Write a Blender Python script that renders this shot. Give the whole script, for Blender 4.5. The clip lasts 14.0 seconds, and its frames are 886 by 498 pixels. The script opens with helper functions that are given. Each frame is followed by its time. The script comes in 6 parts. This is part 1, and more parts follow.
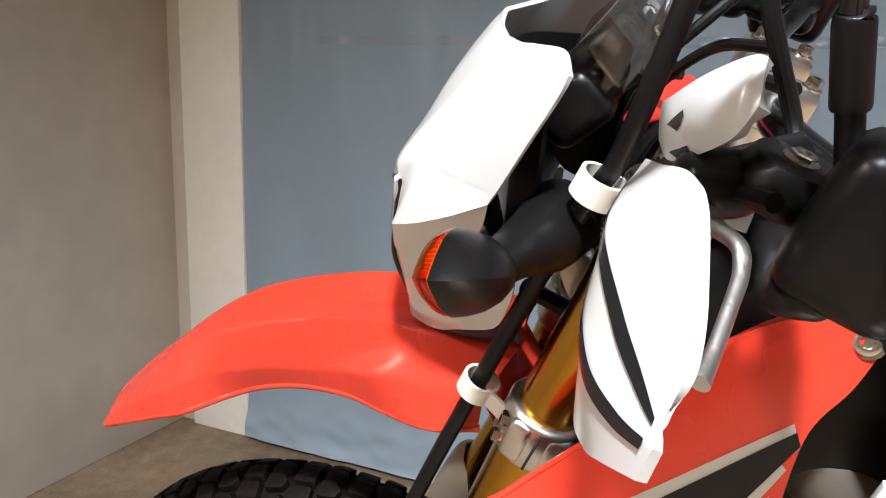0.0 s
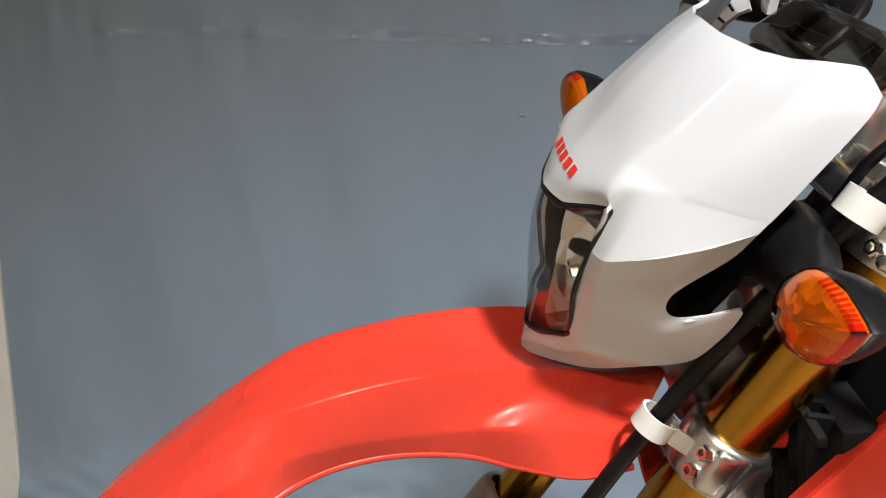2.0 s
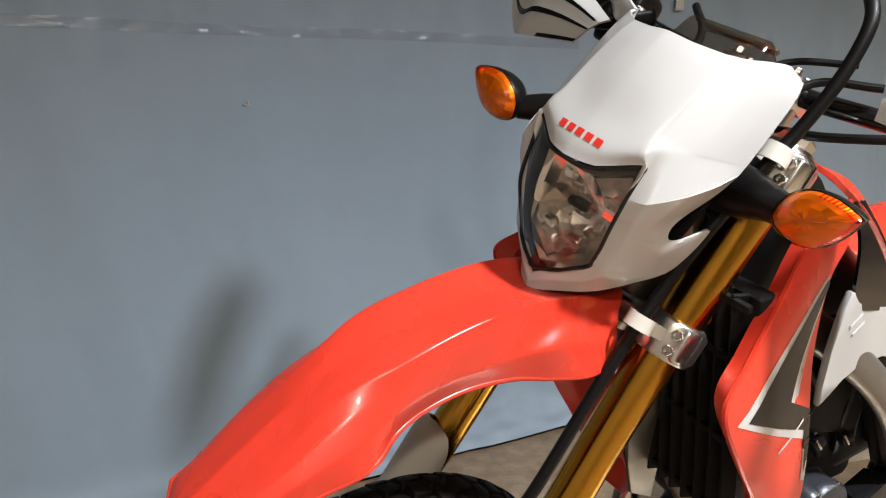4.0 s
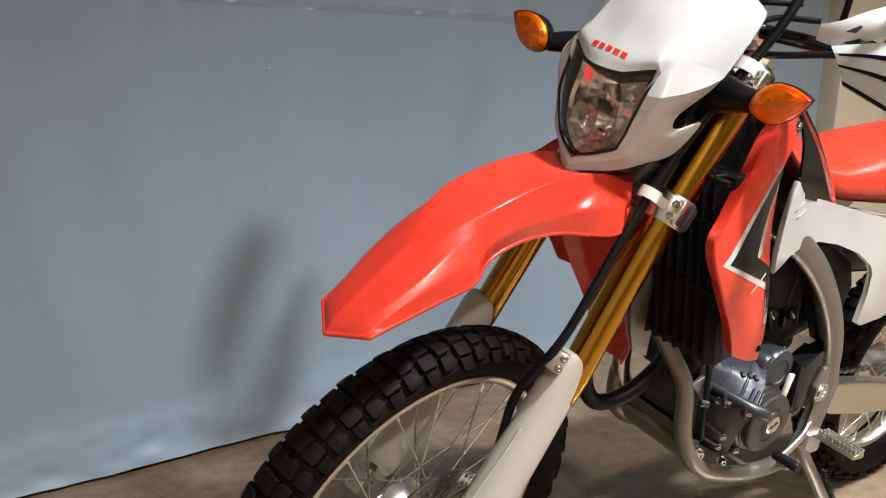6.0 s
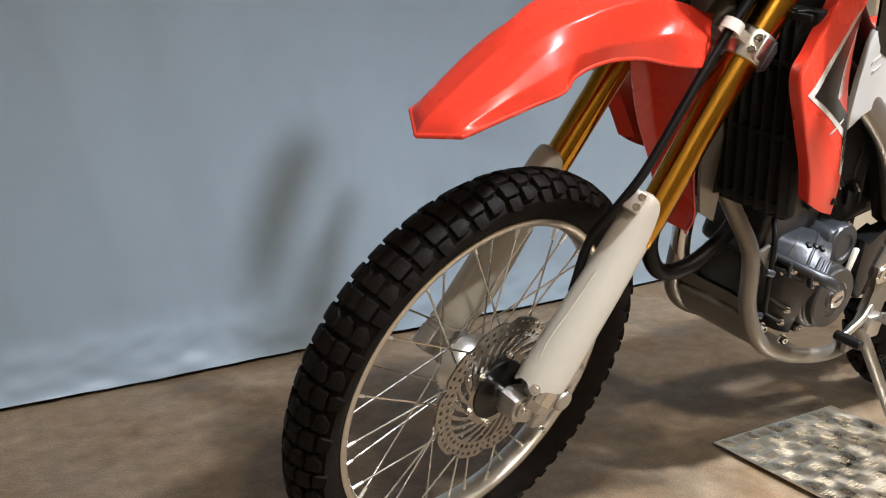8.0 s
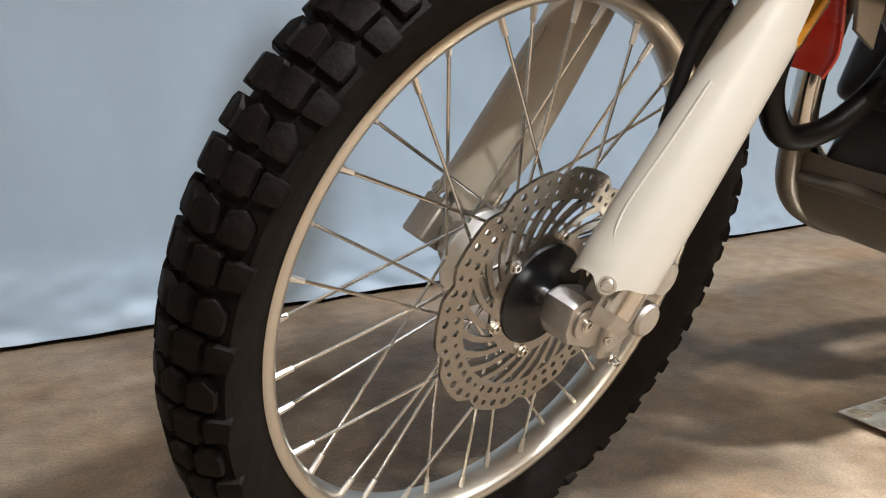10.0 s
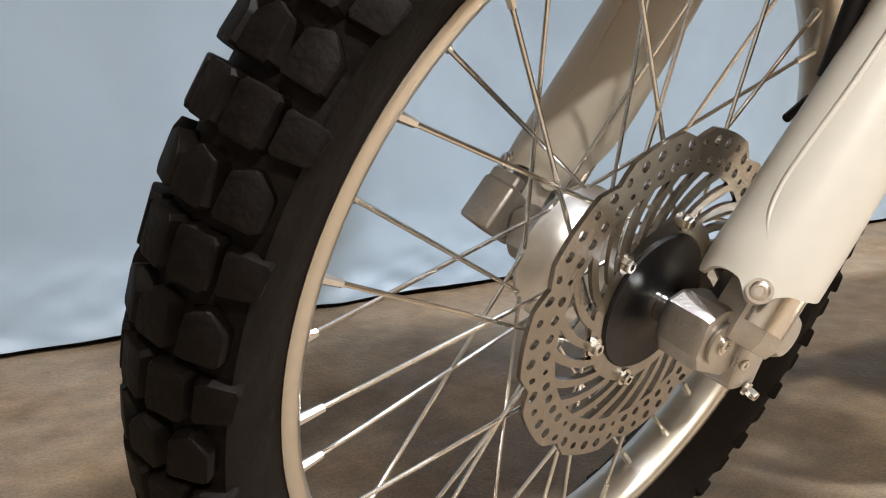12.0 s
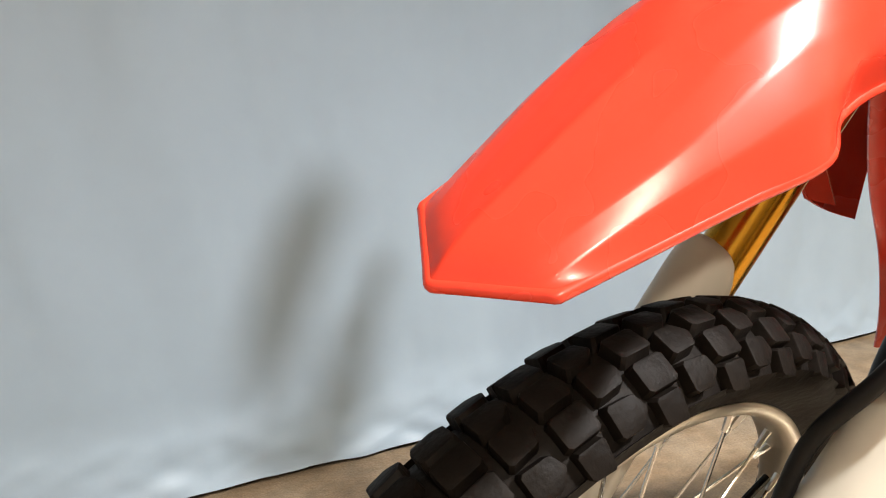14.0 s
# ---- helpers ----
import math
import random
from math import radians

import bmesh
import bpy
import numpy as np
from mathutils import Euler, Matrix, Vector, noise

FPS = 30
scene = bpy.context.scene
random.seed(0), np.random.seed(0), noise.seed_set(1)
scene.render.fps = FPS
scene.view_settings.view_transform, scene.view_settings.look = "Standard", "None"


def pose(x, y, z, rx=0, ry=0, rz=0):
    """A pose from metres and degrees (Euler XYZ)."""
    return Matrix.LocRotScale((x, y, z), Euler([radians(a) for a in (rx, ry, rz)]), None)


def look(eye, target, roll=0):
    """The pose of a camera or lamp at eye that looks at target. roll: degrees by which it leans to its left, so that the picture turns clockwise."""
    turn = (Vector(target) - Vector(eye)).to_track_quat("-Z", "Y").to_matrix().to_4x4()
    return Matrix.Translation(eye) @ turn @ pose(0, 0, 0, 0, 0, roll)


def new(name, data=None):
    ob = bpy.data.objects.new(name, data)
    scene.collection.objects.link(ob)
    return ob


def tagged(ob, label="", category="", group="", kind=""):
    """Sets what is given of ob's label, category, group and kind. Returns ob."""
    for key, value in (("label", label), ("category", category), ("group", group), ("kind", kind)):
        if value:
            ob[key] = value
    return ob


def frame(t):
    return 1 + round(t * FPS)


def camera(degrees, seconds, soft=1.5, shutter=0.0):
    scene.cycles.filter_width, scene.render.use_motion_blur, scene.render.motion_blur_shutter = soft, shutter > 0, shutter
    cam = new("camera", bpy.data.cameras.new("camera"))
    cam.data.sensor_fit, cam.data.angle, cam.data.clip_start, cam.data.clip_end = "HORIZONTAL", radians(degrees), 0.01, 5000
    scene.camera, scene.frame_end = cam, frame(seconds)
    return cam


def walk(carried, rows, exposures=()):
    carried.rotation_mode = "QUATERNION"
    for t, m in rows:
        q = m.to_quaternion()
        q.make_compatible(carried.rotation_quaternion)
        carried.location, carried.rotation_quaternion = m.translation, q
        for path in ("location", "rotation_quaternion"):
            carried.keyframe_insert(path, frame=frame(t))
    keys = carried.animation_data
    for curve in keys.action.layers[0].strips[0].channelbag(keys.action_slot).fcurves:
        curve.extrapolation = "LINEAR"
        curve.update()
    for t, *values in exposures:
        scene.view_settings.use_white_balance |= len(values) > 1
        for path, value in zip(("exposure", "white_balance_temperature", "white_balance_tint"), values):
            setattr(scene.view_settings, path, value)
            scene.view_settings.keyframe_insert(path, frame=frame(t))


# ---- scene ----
cam = camera(57.9, 14.0, soft=1.1)
PATH = [
    (0, (0.4990, -0.8020, 1.124), (-0.3200, 0.9750, 0.7090), 1.60),
    (0.5, (0.3800, -0.7720, 1.116), (-0.3090, 1.0580, 0.6980), 1.50),
    (1, (0.3140, -0.7480, 1.108), (-0.1510, 1.1540, 0.7030), 1.80),
    (1.5, (0.2440, -0.7500, 1.122), (-0.0530, 1.1750, 0.6710), 0.60),
    (2, (0.1160, -0.7990, 1.136), (0.0630, 1.1540, 0.7090), 1.10),
    (4.3, (-0.3760, -0.8200, 1.135), (0.6920, 0.8130, 0.6960), 0.80),
    (5, (-0.4640, -0.9280, 1.089), (0.6660, 0.6650, 0.6530), 0.70),
    (5.5, (-0.5350, -0.9530, 1.07), (0.5930, 0.6410, 0.6390), 0.90),
    (6, (-0.6340, -0.9790, 1.039), (0.4960, 0.6160, 0.6140), 1.10),
    (6.5, (-0.7040, -0.9890, 1.015), (0.4210, 0.6090, 0.5880), 1.00),
    (7, (-0.7450, -0.9870, 0.9450), (0.3780, 0.6110, 0.5180), 0.90),
    (7.5, (-0.7690, -0.9800, 0.8870), (0.3490, 0.6210, 0.4570), 1.00),
    (8, (-0.7340, -0.9540, 0.8160), (0.3790, 0.6470, 0.3700), 1.10),
    (8.2, (-0.7030, -0.9300, 0.7770), (0.4140, 0.6710, 0.3410), 1.20),
    (10.3, (-0.4419, -0.5521, 0.5067), (0.6153, 1.0909, 0.0793), 0.44),
    (10.5, (-0.4265, -0.5168, 0.4947), (0.6296, 1.1271, 0.0677), 0.43),
    (11, (-0.4054, -0.4509, 0.4758), (0.6517, 1.1924, 0.0492), 0.48),
    (11.5, (-0.4011, -0.4338, 0.4654), (0.6539, 1.2111, 0.0396), 0.56),
    (12, (-0.4074, -0.4260, 0.4806), (0.6322, 1.2290, 0.0562), 0.53),
    (12.5, (-0.4044, -0.4173, 0.5340), (0.6035, 1.2580, 0.1128), 0.44),
    (13, (-0.3828, -0.4178, 0.6158), (0.5980, 1.2737, 0.1952), 0.33),
    (13.5, (-0.3731, -0.4272, 0.7090), (0.6000, 1.2693, 0.2908), 0.30),
    (14, (-0.3840, -0.4529, 0.8221), (0.5876, 1.2471, 0.4147), 0.32),
]
EXPOSURES = [(0.0, 0.07, 6250, 10), (0.5, -0.20, 6200, 10), (1.0, -0.30, 6250, 10), (1.5, -0.33, 6250, 10), (2.0, -0.33, 6300, 10), (5.0, -0.19, 6400, 10), (7.5, -0.08, 6350, 10), (8.5, 0.08, 6300, 10), (11.0, 0.45, 6250, 10), (12.5, 0.50, 6500, 10), (14.0, 0.67, 7000, 10)]
walk(cam, [(t, look(eye, target, roll)) for t, eye, target, roll in PATH], EXPOSURES)

# ---- light ----
world = bpy.data.worlds.new("room_ambience")
world.use_nodes = True
world.node_tree.nodes["Background"].inputs[0].default_value = (0.9, 0.85, 0.78, 1)
world.node_tree.nodes["Background"].inputs[1].default_value = 0.05
scene.world = world


def lamp(name, kind, eye, target, energy, colour, **settings):
    data = bpy.data.lights.new(name, kind)
    data.energy, data.color = energy, colour
    if kind == "AREA":
        data.shape, data.size, data.size_y = "RECTANGLE", settings["size"], settings["size_y"]
    else:
        data.shadow_soft_size, data.spot_size, data.spot_blend = settings["soft"], radians(settings["cone"]), settings["blend"]
    ob = new(name, data)
    ob.matrix_world = look(eye, target)
    return ob


# all out of view: a key placed by its shadows, then two added fill lamps
LAMPS = (((0.80, -1.40, 2.78), 920, (0.94, 0.955, 1.0), 132), ((-0.85, -2.70, 2.78), 430, (1.0, 0.92, 0.80), 162), ((2.90, -1.40, 2.78), 820, (1.0, 0.94, 0.86), 132))
for at, power, tone, cone in LAMPS:
    lamp("downlight_beam", "SPOT", at, (at[0], at[1] + 0.25, 0), power, tone, soft=0.10, cone=cone, blend=1.0)

# ---- materials ----


def material(name, colour, rough=0.5, metal=0.0, scale=40.0, vary=0.12, bump=0.1, coat=0.0, bump_scale=None, big=3.0, alpha=None, rough_vary=0.08, spec=None, height=0.002):
    """A principled surface with two scales of variation in colour, gloss and relief."""
    m = bpy.data.materials.new(name)
    m.use_nodes = True
    nt = m.node_tree
    b = nt.nodes["Principled BSDF"]
    tc = nt.nodes.new("ShaderNodeTexCoord")
    n1, n2 = nt.nodes.new("ShaderNodeTexNoise"), nt.nodes.new("ShaderNodeTexNoise")
    n1.inputs["Scale"].default_value, n1.inputs["Detail"].default_value = scale, 6
    n2.inputs["Scale"].default_value, n2.inputs["Detail"].default_value = big, 3
    for n in (n1, n2):
        nt.links.new(tc.outputs["Object"], n.inputs["Vector"])
    add = nt.nodes.new("ShaderNodeMath")
    add.operation = "ADD"
    nt.links.new(n1.outputs["Fac"], add.inputs[0])
    nt.links.new(n2.outputs["Fac"], add.inputs[1])
    mp = nt.nodes.new("ShaderNodeMapRange")
    mp.inputs["From Min"].default_value, mp.inputs["From Max"].default_value = 0.6, 1.4
    mp.inputs["To Min"].default_value, mp.inputs["To Max"].default_value = 1 - vary, 1 + vary
    nt.links.new(add.outputs[0], mp.inputs["Value"])
    mul = nt.nodes.new("ShaderNodeMix")
    mul.data_type, mul.blend_type = "RGBA", "MULTIPLY"
    mul.inputs["Factor"].default_value = 1
    mul.inputs["A"].default_value = (*colour, 1)
    nt.links.new(mp.outputs[0], mul.inputs["B"])
    nt.links.new(mul.outputs["Result"], b.inputs["Base Color"])
    mr = nt.nodes.new("ShaderNodeMapRange")
    mr.inputs["From Min"].default_value, mr.inputs["From Max"].default_value = 0.3, 0.7
    mr.inputs["To Min"].default_value, mr.inputs["To Max"].default_value = max(0.02, rough - rough_vary), min(1, rough + rough_vary)
    nt.links.new(n2.outputs["Fac"], mr.inputs["Value"])
    nt.links.new(mr.outputs[0], b.inputs["Roughness"])
    b.inputs["Metallic"].default_value = metal
    b.inputs["Coat Weight"].default_value = coat
    b.inputs["Coat Roughness"].default_value = 0.06
    if spec is not None:
        b.inputs["Specular IOR Level"].default_value = spec
    if bump:
        bp = nt.nodes.new("ShaderNodeBump")
        bp.inputs["Strength"].default_value, bp.inputs["Distance"].default_value = bump, height
        n3 = nt.nodes.new("ShaderNodeTexNoise")
        n3.inputs["Scale"].default_value, n3.inputs["Detail"].default_value = bump_scale or scale * 2, 5
        nt.links.new(tc.outputs["Object"], n3.inputs["Vector"])
        nt.links.new(n3.outputs["Fac"], bp.inputs["Height"])
        nt.links.new(bp.outputs[0], b.inputs["Normal"])
    return m


RED = material("red_plastic", (0.66, 0.043, 0.022), 0.28, vary=0.04, bump=0.03, scale=60, coat=0.10, big=8)
WHITE = material("white_plastic", (0.50, 0.50, 0.488), 0.26, vary=0.008, bump=0, scale=400, coat=0.15, big=9, rough_vary=0.01)
GUARD_WHITE = material("milky_guard_plastic", (0.455, 0.43, 0.37), 0.38, vary=0.04, bump=0.05, scale=50)
NYLON = material("white_nylon", (0.66, 0.64, 0.57), 0.4, vary=0.04, bump=0.04, scale=80)
BLACK = material("black_plastic", (0.0055, 0.0052, 0.0052), 0.34, vary=0.25, bump=0.10, scale=120, spec=0.20)
GLOSS_BLACK = material("glossy_black_plastic", (0.006, 0.006, 0.0065), 0.16, vary=0.2, bump=0.03, scale=60, spec=0.4)
HOSE = material("black_rubber_hose", (0.005, 0.0047, 0.0047), 0.45, vary=0.2, bump=0.08, scale=150, spec=0.22)
RUBBER = material("tyre_rubber", (0.0056, 0.0041, 0.0032), 0.60, vary=0.6, bump=0.55, scale=60, bump_scale=120, big=18, spec=0.09)
GOLD = material("gold_anodised_aluminium", (0.48, 0.245, 0.030), 0.22, metal=1.0, vary=0.06, bump=0.03, scale=90, big=6)
ALU = material("machined_aluminium", (0.66, 0.65, 0.62), 0.34, metal=1.0, vary=0.08, bump=0.05, scale=120)
CAST = material("cast_aluminium", (0.48, 0.465, 0.44), 0.44, metal=1.0, vary=0.12, bump=0.25, scale=140, bump_scale=300)
RIM = material("satin_rim_aluminium", (0.58, 0.55, 0.49), 0.34, metal=1.0, vary=0.06, bump=0.05, scale=120)
FRAME = material("silver_frame_paint", (0.185, 0.168, 0.142), 0.36, metal=0.55, vary=0.08, bump=0.08, scale=150)
STEEL = material("bright_steel", (0.62, 0.60, 0.56), 0.22, metal=1.0, vary=0.1, bump=0.04, scale=150)
ROTOR = material("brake_rotor_steel", (0.31, 0.295, 0.270), 0.25, metal=1.0, vary=0.12, bump=0.1, scale=180)
ENGINE = material("dark_engine_metal", (0.055, 0.053, 0.051), 0.36, metal=0.6, vary=0.2, bump=0.2, scale=90, bump_scale=260)
ENGINE_LIGHT = material("grey_engine_paint", (0.042, 0.046, 0.053), 0.32, metal=0.45, vary=0.12, bump=0.15, scale=90, bump_scale=260)
YELLOW = material("yellow_plastic_tag", (0.85, 0.62, 0.02), 0.35, vary=0.05, bump=0.03)
INK_GREY = material("grey_decal", (0.50, 0.48, 0.45), 0.3, vary=0.05, bump=0)
# black of the shroud print, also painted for dark slots in the hand guards
PRINT_AND_SLOT_BLACK = material("black_decal_and_slot_shade", (0.009, 0.009, 0.010), 0.22, vary=0.15, bump=0, spec=0.25)
INK_RED = material("red_decal", (0.62, 0.03, 0.02), 0.35, vary=0.05, bump=0)
SIGNAL_BOWL = material("satin_signal_reflector", (0.92, 0.90, 0.86), 0.36, metal=0.6, vary=0.05, bump=0.2, scale=200, bump_scale=260)
CHROME = material("chromed_reflector", (0.97, 0.95, 0.92), 0.17, metal=1.0, vary=0.03, bump=0.12, scale=60, bump_scale=90, height=0.003, rough_vary=0.05)
CLOTH = material("grey_blue_tarpaulin", (0.262, 0.335, 0.405), 0.48, vary=0.035, bump=0.10, scale=14, bump_scale=9, big=1.6, height=0.01, rough_vary=0.1)
PLASTER = material("off_white_painted_plaster", (0.84, 0.81, 0.74), 0.75, vary=0.05, bump=0.15, scale=30, bump_scale=80, big=2)
PANEL = material("brown_grey_metal_panel", (0.58, 0.52, 0.445), 0.40, metal=0.0, vary=0.12, bump=0.06, scale=8, big=1.2)
BEIGE = material("beige_painted_wall", (0.60, 0.54, 0.43), 0.8, vary=0.05, bump=0.12, scale=30, bump_scale=90, big=2)
SOOT = material("matt_black_paint", (0.011, 0.0105, 0.0105), 0.6, vary=0.2, bump=0.1, spec=0.08)
DARK = material("dark_board_and_gap_shade", (0.02, 0.019, 0.018), 0.8, vary=0.2, bump=0.1)
CEILING = material("white_ceiling_paint", (0.72, 0.70, 0.66), 0.85, vary=0.03, bump=0.1)
CHECKER = material("worn_checker_plate", (0.78, 0.72, 0.61), 0.38, metal=1.0, vary=0.30, bump=0.25, scale=60, big=22, rough_vary=0.2)


def floor_material():
    m = material("stained_concrete", (0.225, 0.170, 0.112), 0.60, vary=0.42, bump=0.6, scale=22, bump_scale=110, big=2.2, rough_vary=0.15, height=0.004)
    nt = m.node_tree
    b = nt.nodes["Principled BSDF"]
    link = [l for l in nt.links if l.to_socket == b.inputs["Base Color"]][0]
    src = link.from_socket
    tc = [n for n in nt.nodes if n.type == "TEX_COORD"][0]
    v = nt.nodes.new("ShaderNodeTexVoronoi")
    v.inputs["Scale"].default_value = 75
    nt.links.new(tc.outputs["Object"], v.inputs["Vector"])
    r = nt.nodes.new("ShaderNodeMapRange")
    r.inputs["From Min"].default_value, r.inputs["From Max"].default_value = 0.02, 0.22
    r.inputs["To Min"].default_value, r.inputs["To Max"].default_value = 0.72, 1.0
    nt.links.new(v.outputs["Distance"], r.inputs["Value"])
    n = nt.nodes.new("ShaderNodeTexNoise")
    n.inputs["Scale"].default_value, n.inputs["Detail"].default_value = 240, 3
    nt.links.new(tc.outputs["Object"], n.inputs["Vector"])
    q = nt.nodes.new("ShaderNodeMapRange")
    q.inputs["From Min"].default_value, q.inputs["From Max"].default_value = 0.3, 0.7
    q.inputs["To Min"].default_value, q.inputs["To Max"].default_value = 0.78, 1.22
    nt.links.new(n.outputs["Fac"], q.inputs["Value"])
    k = nt.nodes.new("ShaderNodeMath")
    k.operation = "MULTIPLY"
    nt.links.new(r.outputs[0], k.inputs[0])
    nt.links.new(q.outputs[0], k.inputs[1])
    x = nt.nodes.new("ShaderNodeMix")
    x.data_type, x.blend_type = "RGBA", "MULTIPLY"
    x.inputs["Factor"].default_value = 1
    nt.links.new(src, x.inputs["A"])
    nt.links.new(k.outputs[0], x.inputs["B"])
    st = nt.nodes.new("ShaderNodeTexNoise")
    st.inputs["Scale"].default_value, st.inputs["Detail"].default_value, st.inputs["Roughness"].default_value = 4.5, 8, 0.65
    nt.links.new(tc.outputs["Object"], st.inputs["Vector"])
    sr = nt.nodes.new("ShaderNodeMapRange")
    sr.inputs["From Min"].default_value, sr.inputs["From Max"].default_value = 0.42, 0.66
    nt.links.new(st.outputs["Fac"], sr.inputs["Value"])
    y = nt.nodes.new("ShaderNodeMix")
    y.data_type, y.blend_type = "RGBA", "MULTIPLY"
    y.inputs["B"].default_value = (0.70, 0.60, 0.48, 1)
    nt.links.new(sr.outputs[0], y.inputs["Factor"])
    nt.links.new(x.outputs["Result"], y.inputs["A"])
    nt.links.new(y.outputs["Result"], b.inputs["Base Color"])
    return m


def clear_material(name, tint, gloss, rough=0.03):
    m = bpy.data.materials.new(name)
    m.use_nodes = True
    nt = m.node_tree
    nt.nodes.clear()
    out, mix = nt.nodes.new("ShaderNodeOutputMaterial"), nt.nodes.new("ShaderNodeMixShader")
    tr, gl, fr = nt.nodes.new("ShaderNodeBsdfTransparent"), nt.nodes.new("ShaderNodeBsdfGlossy"), nt.nodes.new("ShaderNodeMath")
    lw, pw = nt.nodes.new("ShaderNodeLayerWeight"), nt.nodes.new("ShaderNodeMath")
    tr.inputs[0].default_value = (*tint, 1)
    gl.inputs["Roughness"].default_value = rough
    pw.operation, pw.inputs[1].default_value = "POWER", 4.0
    fr.operation, fr.inputs[1].default_value, fr.inputs[2].default_value = "MULTIPLY_ADD", 0.6, gloss
    nt.links.new(lw.outputs["Facing"], pw.inputs[0])
    nt.links.new(pw.outputs[0], fr.inputs[0])
    nt.links.new(fr.outputs[0], mix.inputs[0])
    nt.links.new(tr.outputs[0], mix.inputs[1])
    nt.links.new(gl.outputs[0], mix.inputs[2])
    nt.links.new(mix.outputs[0], out.inputs[0])
    return m


CLEAR = clear_material("clear_lens_plastic", (0.95, 0.94, 0.93), 0.03)


SMOKE = clear_material("smoked_clear_plastic", (0.62, 0.58, 0.54), 0.06)


AMBER = clear_material("amber_lens_plastic", (0.98, 0.43, 0.035), 0.06, 0.06)
CONCRETE = floor_material()

# ---- mesh tools ----
from mathutils.bvhtree import BVHTree
POSES = {}


def thing(name, m, label, category, group="", kind=""):
    ob = new(name)
    ob.matrix_basis = m
    ob.empty_display_size = 0.1
    POSES[ob.name] = m.copy()
    return tagged(ob, label, category, group, kind)


def part(name, bm, mat, parent=None, label="", at=None, smooth=35):
    """Links a bmesh as one mesh object under a thing or a part, at the pose `at` in the world."""
    me = bpy.data.meshes.new(name)
    bmesh.ops.recalc_face_normals(bm, faces=bm.faces[:])
    bm.to_mesh(me)
    bm.free()
    for p in me.polygons:
        p.use_smooth = True
    me.set_sharp_from_angle(angle=radians(smooth))
    me.materials.append(mat)
    return place(name, me, parent, label, at)


def place(name, me, parent=None, label="", at=None):
    ob = new(name, me)
    at = at if at is not None else Matrix.Identity(4)
    if parent is not None:
        ob.parent = parent
        ob.matrix_basis = POSES[parent.name].inverted() @ at
    else:
        ob.matrix_basis = at
    POSES[ob.name] = at.copy()
    if label:
        tagged(ob, label)
    return ob


def spline(points, n):
    """n points along a Catmull-Rom curve through the points (an array of rows)."""
    p = np.array(points, float)
    k = len(p)
    if k < 3:
        return np.array([p[0] + (p[-1] - p[0]) * i / (n - 1) for i in range(n)])
    out = []
    for u in np.linspace(0, k - 1, n):
        i = min(int(u), k - 2)
        f = u - i
        a, b, c, d = p[max(i - 1, 0)], p[i], p[i + 1], p[min(i + 2, k - 1)]
        if i == 0:
            a = 2 * b - c
        if i == k - 2:
            d = 2 * c - b
        out.append(0.5 * (2 * b + (c - a) * f + (2 * a - 5 * b + 4 * c - d) * f * f + (3 * b - a - 3 * c + d) * f ** 3))
    return np.array(out)


def surface(rows, nu, nv, round_off=1.0):
    """A fine grid of points through rows of points, all rows of one length; round_off under 1 keeps the folds across crisp."""
    first = np.array([round_off * spline(r, nu) + (1 - round_off) * np.array([np.interp(np.linspace(0, len(r) - 1, nu), range(len(r)), c) for c in np.array(r, float).T]).T for r in rows])
    return np.array([spline(first[:, i], nv) for i in range(nu)]).transpose(1, 0, 2)


def mirrored(rows, mid=0.0):
    """Rows that run from the middle to one side, carried on to the other side."""
    return [[(a, 2 * mid - b, c) for a, b, c in reversed(r[1:])] + list(r) for r in rows]


def sheet(g, thick):
    """A closed shell of that thickness behind the grid g."""
    g = np.array(g)
    du, dv = np.gradient(g, axis=1), np.gradient(g, axis=0)
    n = np.cross(du, dv)
    n /= np.linalg.norm(n, axis=2, keepdims=True) + 1e-12
    h = g - n * thick
    nv, nu, _ = g.shape
    bm = bmesh.new()
    A = [[bm.verts.new(p) for p in r] for r in g]
    B = [[bm.verts.new(p) for p in r] for r in h]
    for j in range(nv - 1):
        for i in range(nu - 1):
            bm.faces.new((A[j][i], A[j][i + 1], A[j + 1][i + 1], A[j + 1][i]))
            bm.faces.new((B[j][i], B[j + 1][i], B[j + 1][i + 1], B[j][i + 1]))
    for i in range(nu - 1):
        bm.faces.new((A[0][i], B[0][i], B[0][i + 1], A[0][i + 1]))
        bm.faces.new((A[-1][i], A[-1][i + 1], B[-1][i + 1], B[-1][i]))
    for j in range(nv - 1):
        bm.faces.new((A[j][0], A[j + 1][0], B[j + 1][0], B[j][0]))
        bm.faces.new((A[j][-1], B[j][-1], B[j + 1][-1], A[j + 1][-1]))
    return bm


def loops(rings, cap=True, bm=None):
    """A skin over closed rings of points."""
    bm = bm or bmesh.new()
    V = [[bm.verts.new(p) for p in r] for r in rings]
    k = len(V[0])
    for a, b in zip(V, V[1:]):
        for i in range(k):
            bm.faces.new((a[i], a[(i + 1) % k], b[(i + 1) % k], b[i]))
    if cap:
        bm.faces.new(V[0][::-1])
        bm.faces.new(V[-1])
    return bm


